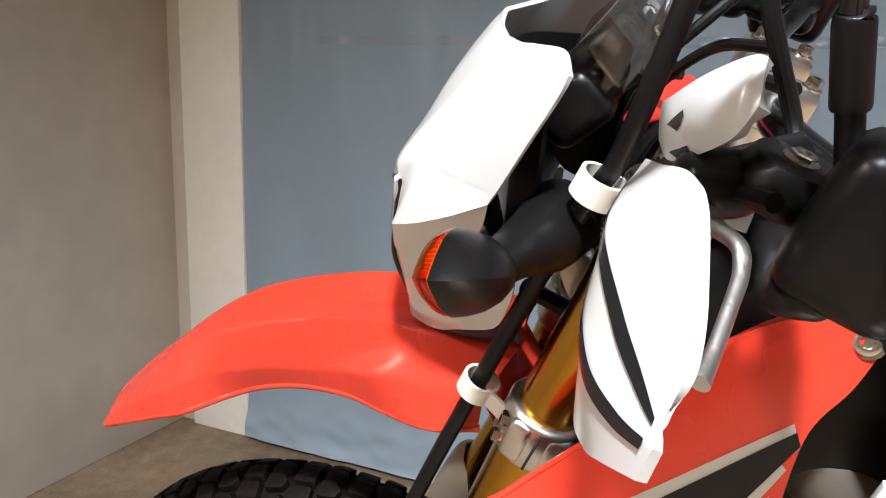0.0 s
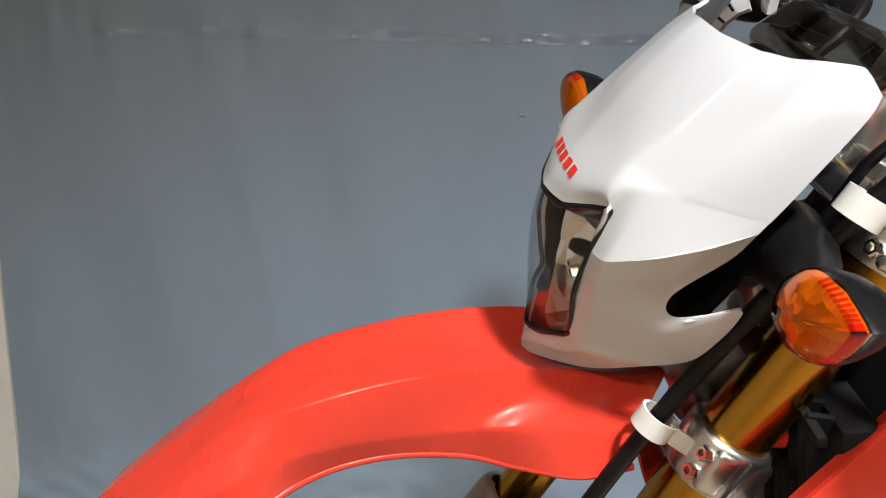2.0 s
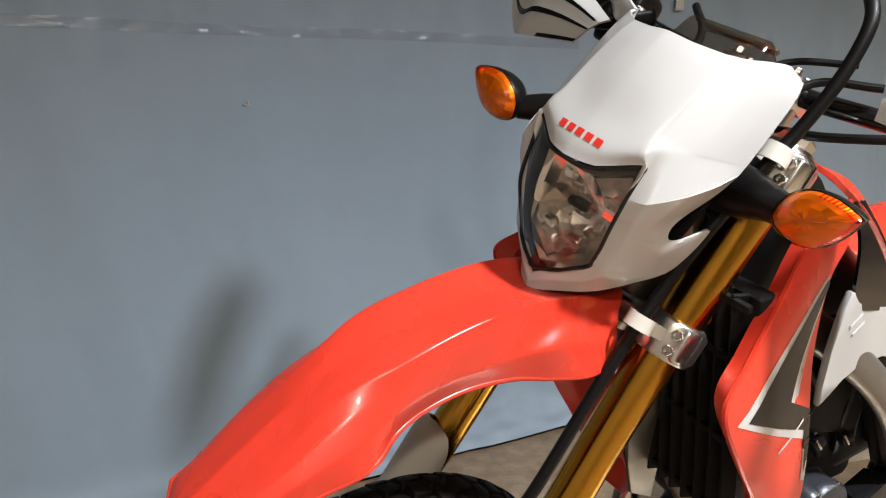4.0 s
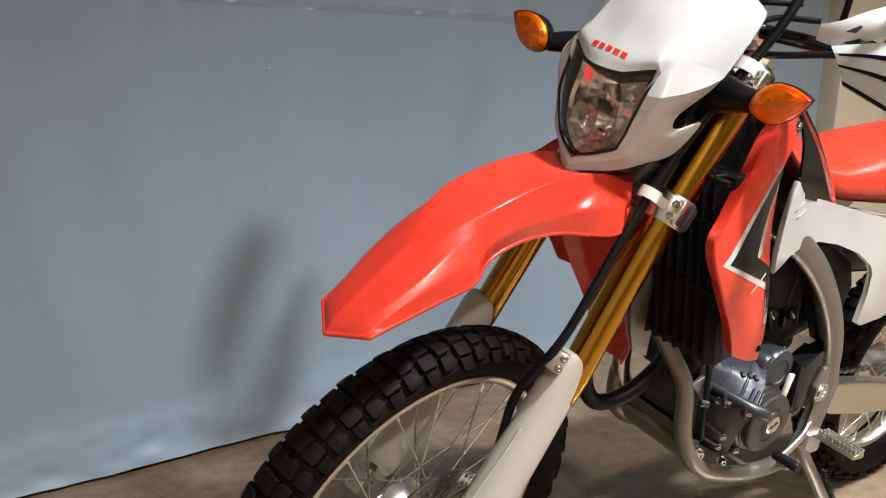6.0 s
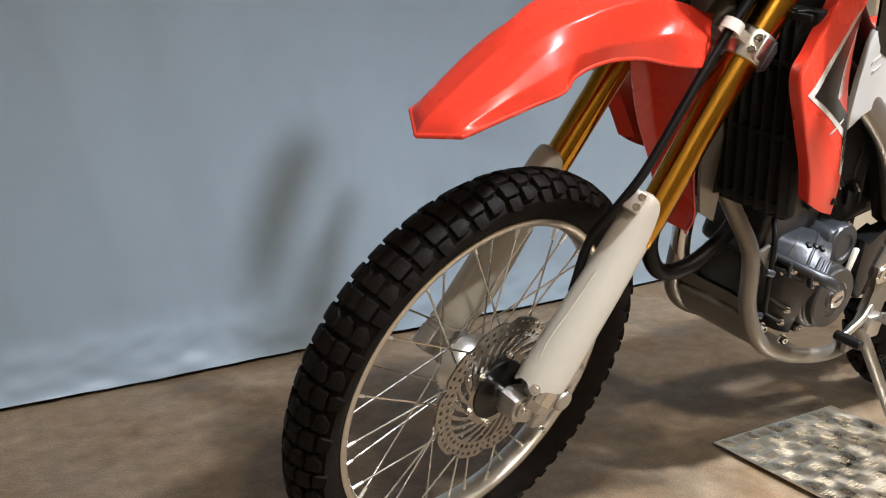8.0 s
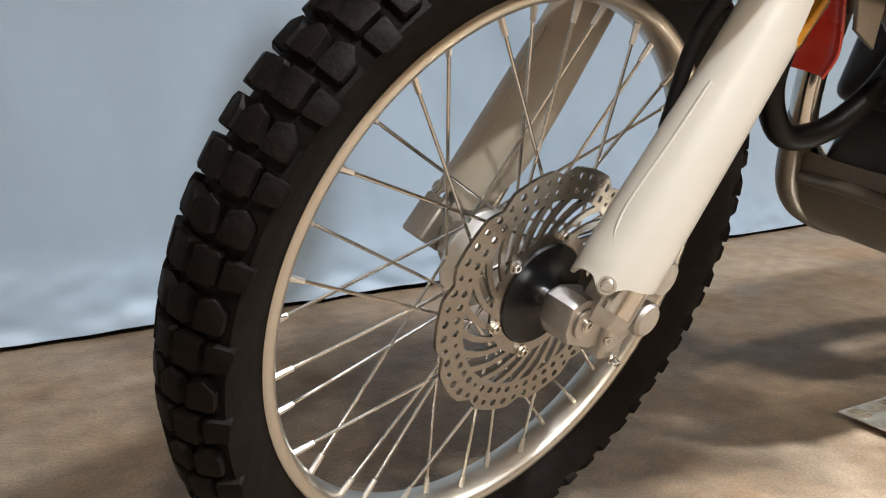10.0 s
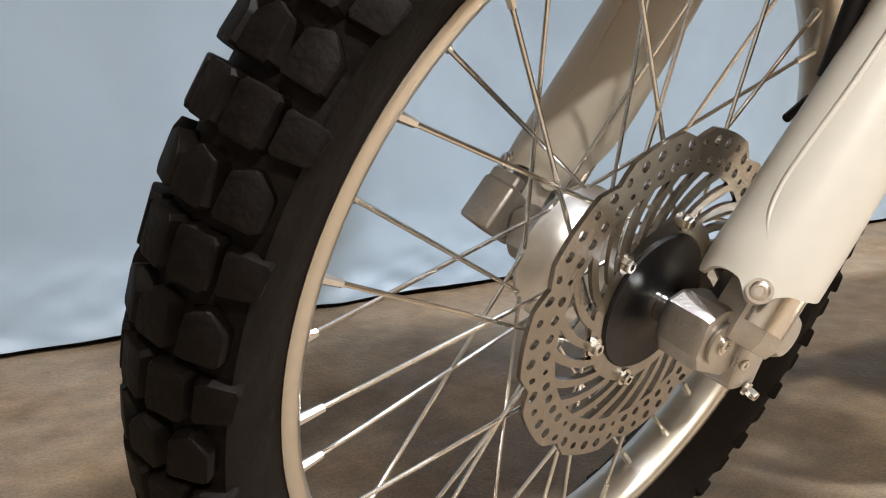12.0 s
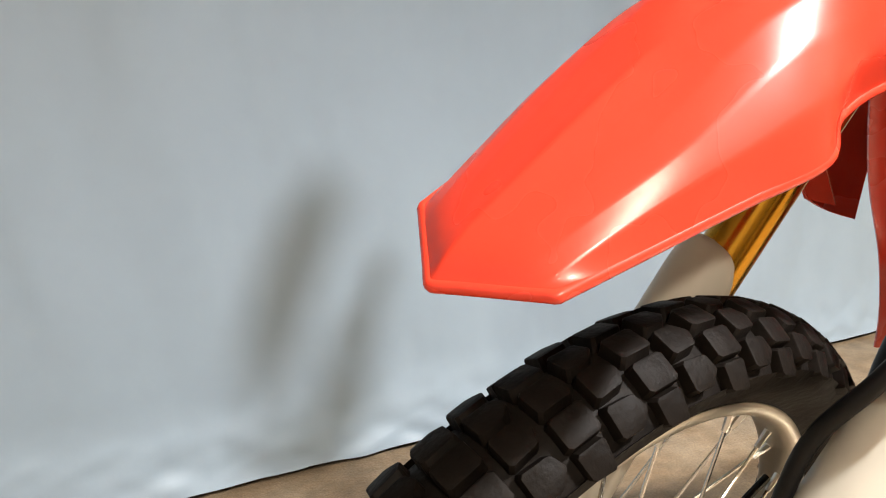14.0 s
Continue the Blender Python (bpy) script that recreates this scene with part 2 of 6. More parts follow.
def tube(points, radius, seg=12, n=None, bm=None, flat=1.0):
    """A round bar along a smooth curve; radius a number or one for each point; flat squeezes the section."""
    pts = spline(points, n or max(2, 6 * (len(points) - 1) + 1)) if len(points) > 2 else np.array(points, float)
    rad = np.full(len(pts), radius) if np.isscalar(radius) else np.interp(np.linspace(0, 1, len(pts)), np.linspace(0, 1, len(radius)), radius)
    t = np.gradient(pts, axis=0)
    t /= np.linalg.norm(t, axis=1, keepdims=True) + 1e-12
    up = np.array([0, 1.0, 0]) if abs(t[0][1]) < 0.8 else np.array([0, 0, 1.0])
    rings = []
    for p, d, r in zip(pts, t, rad):
        x = np.cross(up, d)
        x /= np.linalg.norm(x)
        y = np.cross(d, x)
        up = y
        rings.append([p + r * (math.cos(a) * x + flat * math.sin(a) * y) for a in np.linspace(0, 2 * math.pi, seg, endpoint=False)])
    return loops(rings, True, bm)


def lathe(profile, seg=48, axis=1, centre=(0, 0, 0), closed=False, bm=None):
    """A body turned round an axis; profile: (radius, height along the axis)."""
    o, q = [(1, 2), (2, 0), (0, 1)][axis], axis
    rings = []
    for r, h in profile:
        ring = []
        for a in np.linspace(0, 2 * math.pi, seg, endpoint=False):
            p = np.array(centre, float)
            p[q] += h
            p[o[0]] += r * math.cos(a)
            p[o[1]] += r * math.sin(a)
            ring.append(p)
        rings.append(ring)
    if closed:
        rings.append(rings[0])
        b = loops(rings, False, bm)
        bmesh.ops.remove_doubles(b, verts=b.verts[:], dist=1e-6)
        return b
    return loops(rings, True, bm)


def block(size, centre=(0, 0, 0), bevel=0.003, turn=(0, 0, 0), bm=None, seg=2, taper=1.0):
    """A bevelled box; taper narrows its top."""
    b = bmesh.new()
    bmesh.ops.create_cube(b, size=1)
    for v in b.verts:
        k = taper if v.co.z > 0 else 1
        v.co = Vector((v.co.x * size[0] * k, v.co.y * size[1] * k, v.co.z * size[2]))
    if bevel:
        bmesh.ops.bevel(b, geom=b.edges[:], offset=bevel, segments=seg, affect="EDGES", profile=0.5)
    bmesh.ops.transform(b, matrix=pose(*centre, *turn), verts=b.verts[:])
    return joined(bm, b)


def joined(bm, b):
    if bm is None:
        return b
    me = bpy.data.meshes.new("tmp")
    b.to_mesh(me)
    b.free()
    bm.from_mesh(me)
    bpy.data.meshes.remove(me)
    return bm


def plate(outline, depth, thick, bevel=0.002, bm=None):
    """A flat outline of (x, z) points raised to a slab; depth: y of its middle, a number or a function of (x, z)."""
    d = depth if callable(depth) else (lambda x, z: depth)
    b = bmesh.new()
    A = [b.verts.new((x, d(x, z) + thick / 2, z)) for x, z in outline]
    B = [b.verts.new((x, d(x, z) - thick / 2, z)) for x, z in outline]
    fa = b.faces.new(A)
    fb = b.faces.new(B[::-1])
    k = len(outline)
    for i in range(k):
        b.faces.new((A[i], B[i], B[(i + 1) % k], A[(i + 1) % k]))
    edges = [e for e in b.edges if e in fa.edges[:] or e in fb.edges[:]]
    if bevel:
        bmesh.ops.bevel(b, geom=edges, offset=bevel, segments=2, affect="EDGES", profile=0.5)
    bmesh.ops.triangulate(b, faces=[f for f in b.faces if len(f.verts) > 4])
    return joined(bm, b)


def bolt(centre, along, radius=0.006, length=0.008, hexed=True):
    """A bolt head with a washer and a socket, pointing along a direction."""
    z = Vector(along).normalized()
    m = z.to_track_quat("Z", "Y").to_matrix().to_4x4()
    m.translation = Vector(centre)
    k = 6 if hexed else 16
    rings = []
    for r, h, c in ((1.35, 0, 16), (1.35, 0.0015, 16)):
        rings.append([(r * radius * math.cos(a), r * radius * math.sin(a), h) for a in np.linspace(0, 2 * math.pi, c, endpoint=False)])
    b = loops(rings)
    head = [[(r * radius * math.cos(a), r * radius * math.sin(a), h) for a in np.linspace(0, 2 * math.pi, k, endpoint=False)]
            for r, h in ((1, 0.001), (1, length * 0.85), (0.85, length), (0.5, length), (0.45, length * 0.5))]
    loops(head, True, b)
    bmesh.ops.transform(b, matrix=m, verts=b.verts[:])
    return b


def tree_of(g):
    """A ray-casting tree over a grid of points."""
    g = np.array(g)
    nv, nu, _ = g.shape
    verts = [Vector(p) for p in g.reshape(-1, 3)]
    polys = [(j * nu + i, j * nu + i + 1, (j + 1) * nu + i + 1, (j + 1) * nu + i) for j in range(nv - 1) for i in range(nu - 1)]
    return BVHTree.FromPolygons(verts, polys)


def skin_tree(bm):
    """A ray-casting tree over a finished shell."""
    bm.normal_update()
    return BVHTree.FromBMesh(bm)


def decal(tree, outline, lift, origin, way, cells=10):
    """A thin film over a surface: a four-sided outline (corners as points in space) thrown along `way` on to the tree."""
    a, b, c, d = [np.array(p, float) for p in outline]
    bm = bmesh.new()
    V = []
    for j in range(cells + 1):
        row = []
        for i in range(cells + 1):
            u, v = i / cells, j / cells
            p = (a * (1 - u) + b * u) * (1 - v) + (d * (1 - u) + c * u) * v
            hit, nor, _, _ = tree.ray_cast(Vector(p) - Vector(way) * origin, Vector(way))
            if hit is None:
                near = tree.find_nearest(Vector(p))
                hit, nor = near[0], near[1]
            if nor.dot(Vector(way)) > 0:
                nor = -nor
            row.append(bm.verts.new(hit + nor * lift))
        V.append(row)
    for j in range(cells):
        for i in range(cells):
            bm.faces.new((V[j][i], V[j][i + 1], V[j + 1][i + 1], V[j + 1][i]))
    return bm


# ---- setting ----
WALL_Y = 1.09


def cloth_offset(x, z):
    """How far the hanging cloth stands off its plane."""
    calm = 1 - 0.6 * max(0.0, 1 - z / 0.25)
    folds = 0.010 * noise.noise((x * 1.7, 0.0, z * 0.35)) + 0.012 * noise.noise((x * 0.9 + z * 0.5, 3.0, z * 0.8))
    low = max(0.0, 1 - z / 0.20)
    crumple = low * min(1.0, 0.25 + z / 0.05) * (0.012 * noise.noise((x * 5, 5.0, z * 12)) + 0.008 * noise.noise((x * 13 + z * 9, 7.0, z * 22)) + 0.010 * abs(noise.noise((x * 8 - z * 14, 17.0, z * 10))))
    high = max(0.0, 1 - abs(z - 1.22) / 0.14)
    pleat = high * (0.008 * noise.noise((x * 13, 9.0, z * 4)) + 0.004 * noise.noise((x * 30, 2.0, z * 12)))
    wide = 0.020 * noise.noise((x * 4.2 + z * 0.9, 11.0, z * 0.6)) + 0.0055 * noise.noise((x * 9 - z * 1.6, 13.0, z * 1.1)) + 0.0015 * noise.noise((x * 24 + z * 5, 19.0, z * 4))
    return (folds + wide) * calm + crumple + pleat - 0.035 * low ** 1.5


def build_setting():
    bm = bmesh.new()
    k = 48
    grid = [[bm.verts.new((-1.53 + 7.7 * i / k, -5.25 + 6.5 * j / k, 0)) for i in range(k + 1)] for j in range(k + 1)]
    for j in range(k):
        for i in range(k):
            bm.faces.new((grid[j][i], grid[j][i + 1], grid[j + 1][i + 1], grid[j + 1][i]))
    lower = bmesh.ops.extrude_face_region(bm, geom=bm.faces[:])
    bmesh.ops.translate(bm, vec=(0, 0, -0.12), verts=[v for v in lower["geom"] if isinstance(v, bmesh.types.BMVert)])
    tagged(part("floor", bm, CONCRETE), "stained grey-brown concrete floor", "floor", kind="structure")

    def wall(name, size, centre, mat, label):
        return tagged(part(name, block(size, centre, 0.004), mat), label, "wall", kind="structure")

    wall("wall_back", (7.6, 0.12, 2.9), (2.4, WALL_Y + 0.160, 1.45), DARK, "dark backing wall behind the hanging cloth")
    wall("wall_corner", (0.220, 0.10, 2.9), (-1.139, WALL_Y + 0.043, 1.45), PLASTER, "off-white plastered corner pier")
    wall("wall_niche", (0.075, 0.06, 2.9), (-1.2775, WALL_Y + 0.040, 1.45), PANEL, "narrow brown-grey panel strip beside the pier")
    wall("wall_side", (0.12, 6.3, 2.9), (-1.37, -2.04, 1.45), PANEL, "brown-grey metal panel wall")
    wall("wall_far", (0.12, 6.4, 2.9), (6.1, -2.1, 1.45), BEIGE, "beige painted wall")
    wall("wall_front", (7.6, 0.12, 2.9), (2.3, -5.2, 1.45), BEIGE, "beige painted wall behind the walk")
    wall("wall_right", (3.1, 0.10, 2.9), (4.50, WALL_Y - 0.03, 1.45), BEIGE, "beige painted wall beside the cloth")
    tagged(part("ceiling", block((7.8, 6.6, 0.1), (2.3, -2.05, 2.95), 0.004), CEILING), "white painted ceiling", "ceiling", kind="structure")

    nx, nz = 330, 130
    g = np.array([[(-1.027 + 3.977 * i / nx, WALL_Y + cloth_offset(-1.027 + 3.977 * i / nx, z), z) for i in range(nx + 1)]
                  for z in 0.014 + np.linspace(0, 1, nz + 1) ** 1.4 * 2.55])
    for i in range(nx + 1):
        g[0, i, 2] += 0.006 * noise.noise((g[0, i, 0] * 5, 1.0, 0.0))
    ob = part("hanging_cloth", sheet(g, 0.003), CLOTH, smooth=60)
    tagged(ob, "grey-blue tarpaulin hung along the wall, creased at its foot", "tarpaulin")


def build_downlights():
    # assumed fixtures, one over each beam, key and fill alike
    for (x, y, _), *_ in LAMPS:
        m = pose(x, y, 2.9)
        spot = thing("downlight", m, "unseen white ceiling downlight with a round shade", "ceiling lamp", "downlights")
        part("shade", lathe([(0.13, -0.10), (0.134, -0.10), (0.134, 0.0), (0.0, 0.0), (0.0, -0.004), (0.13, -0.004)], 32, 2), CEILING, spot, at=m)


build_setting()
build_downlights()

# ---- motorcycle: steered front ----
def frame_of(x, y, z, origin):
    m = Matrix((x, y, z)).transposed().to_4x4()
    m.translation = Vector(origin)
    return m


# Steered front: x ahead across the fork, y to the machine's left, z up along the fork; origin at the axle.
_n, _s = Vector((0.14016, -0.95417, -0.26441)), Vector((0.47801, -0.16866, 0.86201))
FORK = frame_of(_n.cross(_s), _n, _s, Vector((0, 0, 0.3389)) + 0.010 * _n)
# Frame and body: x ahead, y to the left, z up; origin at the axle with the bars straight.
BODY = frame_of((-0.999595, 0.028454, -0.000774), (-0.027868, -0.983810, -0.177037), (-0.005798, -0.176944, 0.984204), (-0.00082, -0.0005, 0.3393))

# Fork tops, mask and bars lean a little forwards and to the left of the wheel's own frame.
FRONT = FORK @ pose(0, 0, 0.48, -2.6, 4, 0) @ pose(-0.015, 0.004, -0.468)

BIKE = thing("motorcycle", pose(0.7, 0.05, 0), "red and white off-road motorcycle leaning on its side stand", "motorcycle")
WHEEL = FORK @ pose(0, -0.006, 0)


def bike(name, bm, mat, label="", at=FRONT, parent=None, smooth=35):
    return part(name, bm, mat, parent or BIKE, label, at, smooth)


def arc(r0, rho, phi):
    """A point of the tyre's crown: radius from the axle and sideways offset."""
    return r0 + rho * math.cos(phi), rho * math.sin(phi)


def knob_mesh(name, outline, height, chamfer=0.82):
    """A tread block: outline on the casing (sideways, along), standing along z."""
    bm = bmesh.new()
    k = len(outline)
    cx, cy = sum(p[0] for p in outline) / k, sum(p[1] for p in outline) / k
    rings = []
    soft = []
    for i in range(k):
        p, c, q = np.array(outline[i - 1]), np.array(outline[i]), np.array(outline[(i + 1) % k])
        soft += [c + (p - c) * 0.10, c + (q - c) * 0.10]
    for s, h in ((1.05, -0.006), (1.0, height * 0.84), (0.965, height * 0.96), (0.89, height)):
        rings.append([(cx + (x - cx) * s, cy + (y - cy) * s, h) for x, y in soft])
    loops(rings, True, bm)
    bmesh.ops.recalc_face_normals(bm, faces=bm.faces[:])
    me = bpy.data.meshes.new(name)
    bm.to_mesh(me)
    bm.free()
    for p in me.polygons:
        p.use_smooth = True
    me.set_sharp_from_angle(angle=radians(30))
    me.materials.append(RUBBER)
    return me


def build_tyre(name, wheel, R, tread, bead, width, parent_label, knobs=True, rows=66):
    """A knobbly tyre: casing turned round the axle and each tread block on it."""
    rho = width
    r0 = R - rho
    prof = [(bead - 0.012, -0.015), (bead + 0.002, -0.0205), (bead + 0.010, -0.026), (bead + 0.028, -rho * 0.84), (bead + 0.042, -rho * 0.9)]
    for phi in np.radians(np.linspace(-58, 58, 13)):
        prof.append(arc(r0, rho, phi))
    prof += [(bead + 0.042, rho * 0.9), (bead + 0.028, rho * 0.84), (bead + 0.010, 0.026), (bead + 0.002, 0.0205), (bead - 0.012, 0.015)]
    casing = bike(name, lathe(prof, 132, closed=True), RUBBER, parent_label, wheel, smooth=50)
    if not knobs:
        return casing
    w, l = 0.0208, 0.0258
    square = knob_mesh("knob", [(-w / 2, -l / 2), (w / 2, -l / 2), (w / 2, l / 2), (-w / 2, l / 2)], tread)
    hexa = knob_mesh("knob", [(-0.0105, -0.0125), (0.0105, -0.0125), (0.0110, 0.0040), (0.0020, 0.0135), (-0.0090, 0.0090)], tread)
    hexb = knob_mesh("knob", [(0.0105, -0.0125), (-0.0105, -0.0125), (-0.0110, 0.0040), (-0.0020, 0.0135), (0.0090, 0.0090)], tread)
    side = knob_mesh("knob", [(-0.0105, -0.0115), (0.008, -0.0090), (0.010, 0.0085), (-0.0105, 0.0105)], tread * 0.85)
    sideb = knob_mesh("knob", [(0.0105, -0.0115), (-0.008, -0.0090), (-0.010, 0.0085), (0.0105, 0.0105)], tread * 0.85)
    for i in range(rows):
        th = 2 * math.pi * i / rows - 0.049
        if i % 2 == 0:
            cols = [(0, square), (26, square), (-26, square), (51, side), (-51, sideb)]
        else:
            cols = [(13, hexb), (-13, hexa), (39, hexa), (-39, hexb)]
        for deg, me in cols:
            phi = radians(deg)
            r, y = arc(r0, rho, phi)
            radial = Vector((math.cos(th), 0, math.sin(th)))
            up = radial * math.cos(phi) + Vector((0, math.sin(phi), 0))
            ahead = Vector((-math.sin(th), 0, math.cos(th)))
            m = frame_of(ahead.cross(up), ahead, up, radial * r + Vector((0, y, 0)))
            place("knob", me, casing, at=wheel @ m)
    return casing


def build_spoked_rim(name, wheel, flange, label, spokes=36, hub_r=0.048, left=0.030, right=-0.040, turn=0.0):
    half = [(flange, 0.0180), (flange, 0.0205), (flange - 0.002, 0.0218), (flange - 0.008, 0.0216), (flange - 0.0100, 0.0205), (flange - 0.0122, 0.0185), (flange - 0.0145, 0.0130), (flange - 0.0160, 0.0060), (flange - 0.0165, 0.0)]
    well = [(flange - 0.0125, 0.0), (flange - 0.0120, 0.0060), (flange - 0.0100, 0.0115), (flange - 0.0080, 0.0160)]
    prof = half + [(r, -y) for r, y in reversed(half[:-1])] + [(r, -y) for r, y in reversed(well[1:])] + well
    rim = bike(name, lathe(prof, 120, closed=True), RIM, label, wheel, smooth=40)
    r_in = flange - 0.0165
    for i in range(spokes):
        th = 2 * math.pi * i / spokes + turn
        y_hub = left if i % 2 == 0 else right
        sweep = radians(62) if (i // 2) % 2 == 0 else -radians(62)
        a = np.array([r_in * math.cos(th), 0.004 * (1 if y_hub > 0 else -1), r_in * math.sin(th)])
        b = np.array([hub_r * math.cos(th + sweep), y_hub, hub_r * math.sin(th + sweep)])
        d = (b - a) / np.linalg.norm(b - a)
        spoke = bike("spoke", tube([a + d * 0.010, b], 0.00165, 8), STEEL, "", wheel, rim)
        bike("nipple", tube([a - d * 0.003, a + d * 0.006, a + d * 0.0185], [0.0034, 0.0032, 0.0026], 6, 6), ALU, "", wheel, rim)
    return rim


def build_rotor():
    """The waved front brake disc: a ring with two rows of holes, curved arms and an inner carrier."""
    bm = bmesh.new()

    def cell(t0, t1, ra, rb, rc, rd, hole):
        """A patch of the ring between two angles, with a round hole in it."""
        def at(u, v):
            th = t0 + (t1 - t0) * u
            lo, hi = ra + (rb - ra) * u, rc + (rd - rc) * u
            r = lo + (hi - lo) * v
            return np.array([r * math.cos(th), 0, r * math.sin(th)])
        rimpts = [at(u, v) for u, v in ((0, 0), (0.5, 0), (1, 0), (1, 0.5), (1, 1), (0.5, 1), (0, 1), (0, 0.5))]
        c = at(0.5, 0.5)
        ex, ey = at(1, 0.5) - at(0, 0.5), at(0.5, 1) - at(0.5, 0)
        ex, ey = ex / np.linalg.norm(ex), ey / np.linalg.norm(ey)
        V = [bm.verts.new(p) for p in rimpts]
        H = [bm.verts.new(c + hole * (math.cos(a) * ex + math.sin(a) * ey)) for a in np.radians([225, 270, 315, 0, 45, 90, 135, 180])]
        for i in range(8):
            bm.faces.new((V[i], V[(i + 1) % 8], H[(i + 1) % 8], H[i]))

    k = 50

    def outer(th):
        """The waved edge: ten long lobes, each ending in a step."""
        w = (10 * th / (2 * math.pi)) % 1.0
        return 0.1205 + 0.0070 * (min(1.0, w / 0.16) if w < 0.84 else (1 - w) / 0.16)

    for i in range(k):
        t0, t1 = 2 * math.pi * i / k, 2 * math.pi * (i + 1) / k
        cell(t0, t1, 0.1000, 0.1000, 0.1108, 0.1108, 0.0037 if i % 5 else 0.0022)
        cell(t0, t1, 0.1108, 0.1108, outer(t0), outer(t1), 0.0040 if i % 5 in (1, 2, 4) else 0.0030)

    def band(r0, r1, steps, skew0, skew1, keep):
        n = 120
        for i in range(n):
            if not keep(i):
                continue
            for s in range(steps):
                q = []
                for u, v in ((0, 0), (1, 0), (1, 1), (0, 1)):
                    f = (s + v) / steps
                    r = r0 + (r1 - r0) * f
                    th = 2 * math.pi * (i + u) / n + skew0 + (skew1 - skew0) * f
                    q.append(bm.verts.new((r * math.cos(th), 0, r * math.sin(th))))
                bm.faces.new(q)

    band(0.0970, 0.1000, 1, 0, 0, lambda i: True)
    band(0.064, 0.0970, 5, -0.40, 0, lambda i: i % 5 < 2)
    band(0.052, 0.064, 2, -0.40, -0.40, lambda i: True)
    bmesh.ops.remove_doubles(bm, verts=bm.verts[:], dist=2e-5)
    res = bmesh.ops.extrude_face_region(bm, geom=bm.faces[:])
    bmesh.ops.translate(bm, vec=(0, 0.0035, 0), verts=[v for v in res["geom"] if isinstance(v, bmesh.types.BMVert)])
    rotor = bike("brake_disc", bm, ROTOR, "drilled wave-edged steel brake disc", WHEEL @ pose(0, 0.040, 0, 0, 12, 0), smooth=25)
    for i in range(6):
        a = 2 * math.pi * i / 6 + radians(11)
        bike("disc_bolt", bolt((0.061 * math.cos(a), 0.0435, 0.061 * math.sin(a)), (0, 1, 0), 0.005, 0.006), STEEL, "", WHEEL, rotor)
    bike("dust_cover", lathe([(0.0, 0.040), (0.0500, 0.040), (0.0520, 0.0412), (0.0525, 0.0440), (0.0512, 0.0456), (0.0480, 0.0450), (0.0360, 0.0436), (0.0240, 0.0436), (0.0190, 0.0460), (0.0, 0.0460)], 56), BLACK, "black dished hub cover", WHEEL)


def build_front_wheel():
    build_tyre("front_tyre", WHEEL, 0.3405, 0.0088, 0.279, 0.048, "black knobbly off-road front tyre")
    build_spoked_rim("front_rim", WHEEL, 0.2795, "satin silver aluminium front rim with steel spokes", turn=radians(3.2))
    hub = bike("front_hub", lathe([(0.02, -0.052), (0.034, -0.050), (0.047, -0.046), (0.055, -0.042), (0.056, -0.038), (0.053, -0.035), (0.044, -0.030), (0.034, -0.015), (0.032, 0.005),
                                   (0.040, 0.022), (0.051, 0.026), (0.052, 0.033), (0.046, 0.039), (0.02, 0.040)], 64), ALU, "polished aluminium hub", WHEEL, smooth=45)
    bike("axle", lathe([(0.0, -0.112), (0.010, -0.112), (0.010, 0.085), (0.0, 0.085)], 24), STEEL, "", WHEEL)
    build_rotor()
    bike("valve_stem", tube([(-0.135, 0, 0.214), (-0.118, 0, 0.187)], 0.004, 8), BLACK, "", WHEEL)


def leaning(bm):
    """Brings the upper part of a fork leg, built straight in the wheel's frame, into line with the fork bridges."""
    for v in bm.verts:
        w = min(1.0, max(0.0, (v.co.z - 0.36) / 0.18))
        w = w * w * (3 - 2 * w)
        v.co.x += w * (0.0035 + 0.070 * (v.co.z - 0.48))
        v.co.y += w * (-0.006 * math.copysign(1, v.co.y) + 0.045 * (v.co.z - 0.48))
    return bm


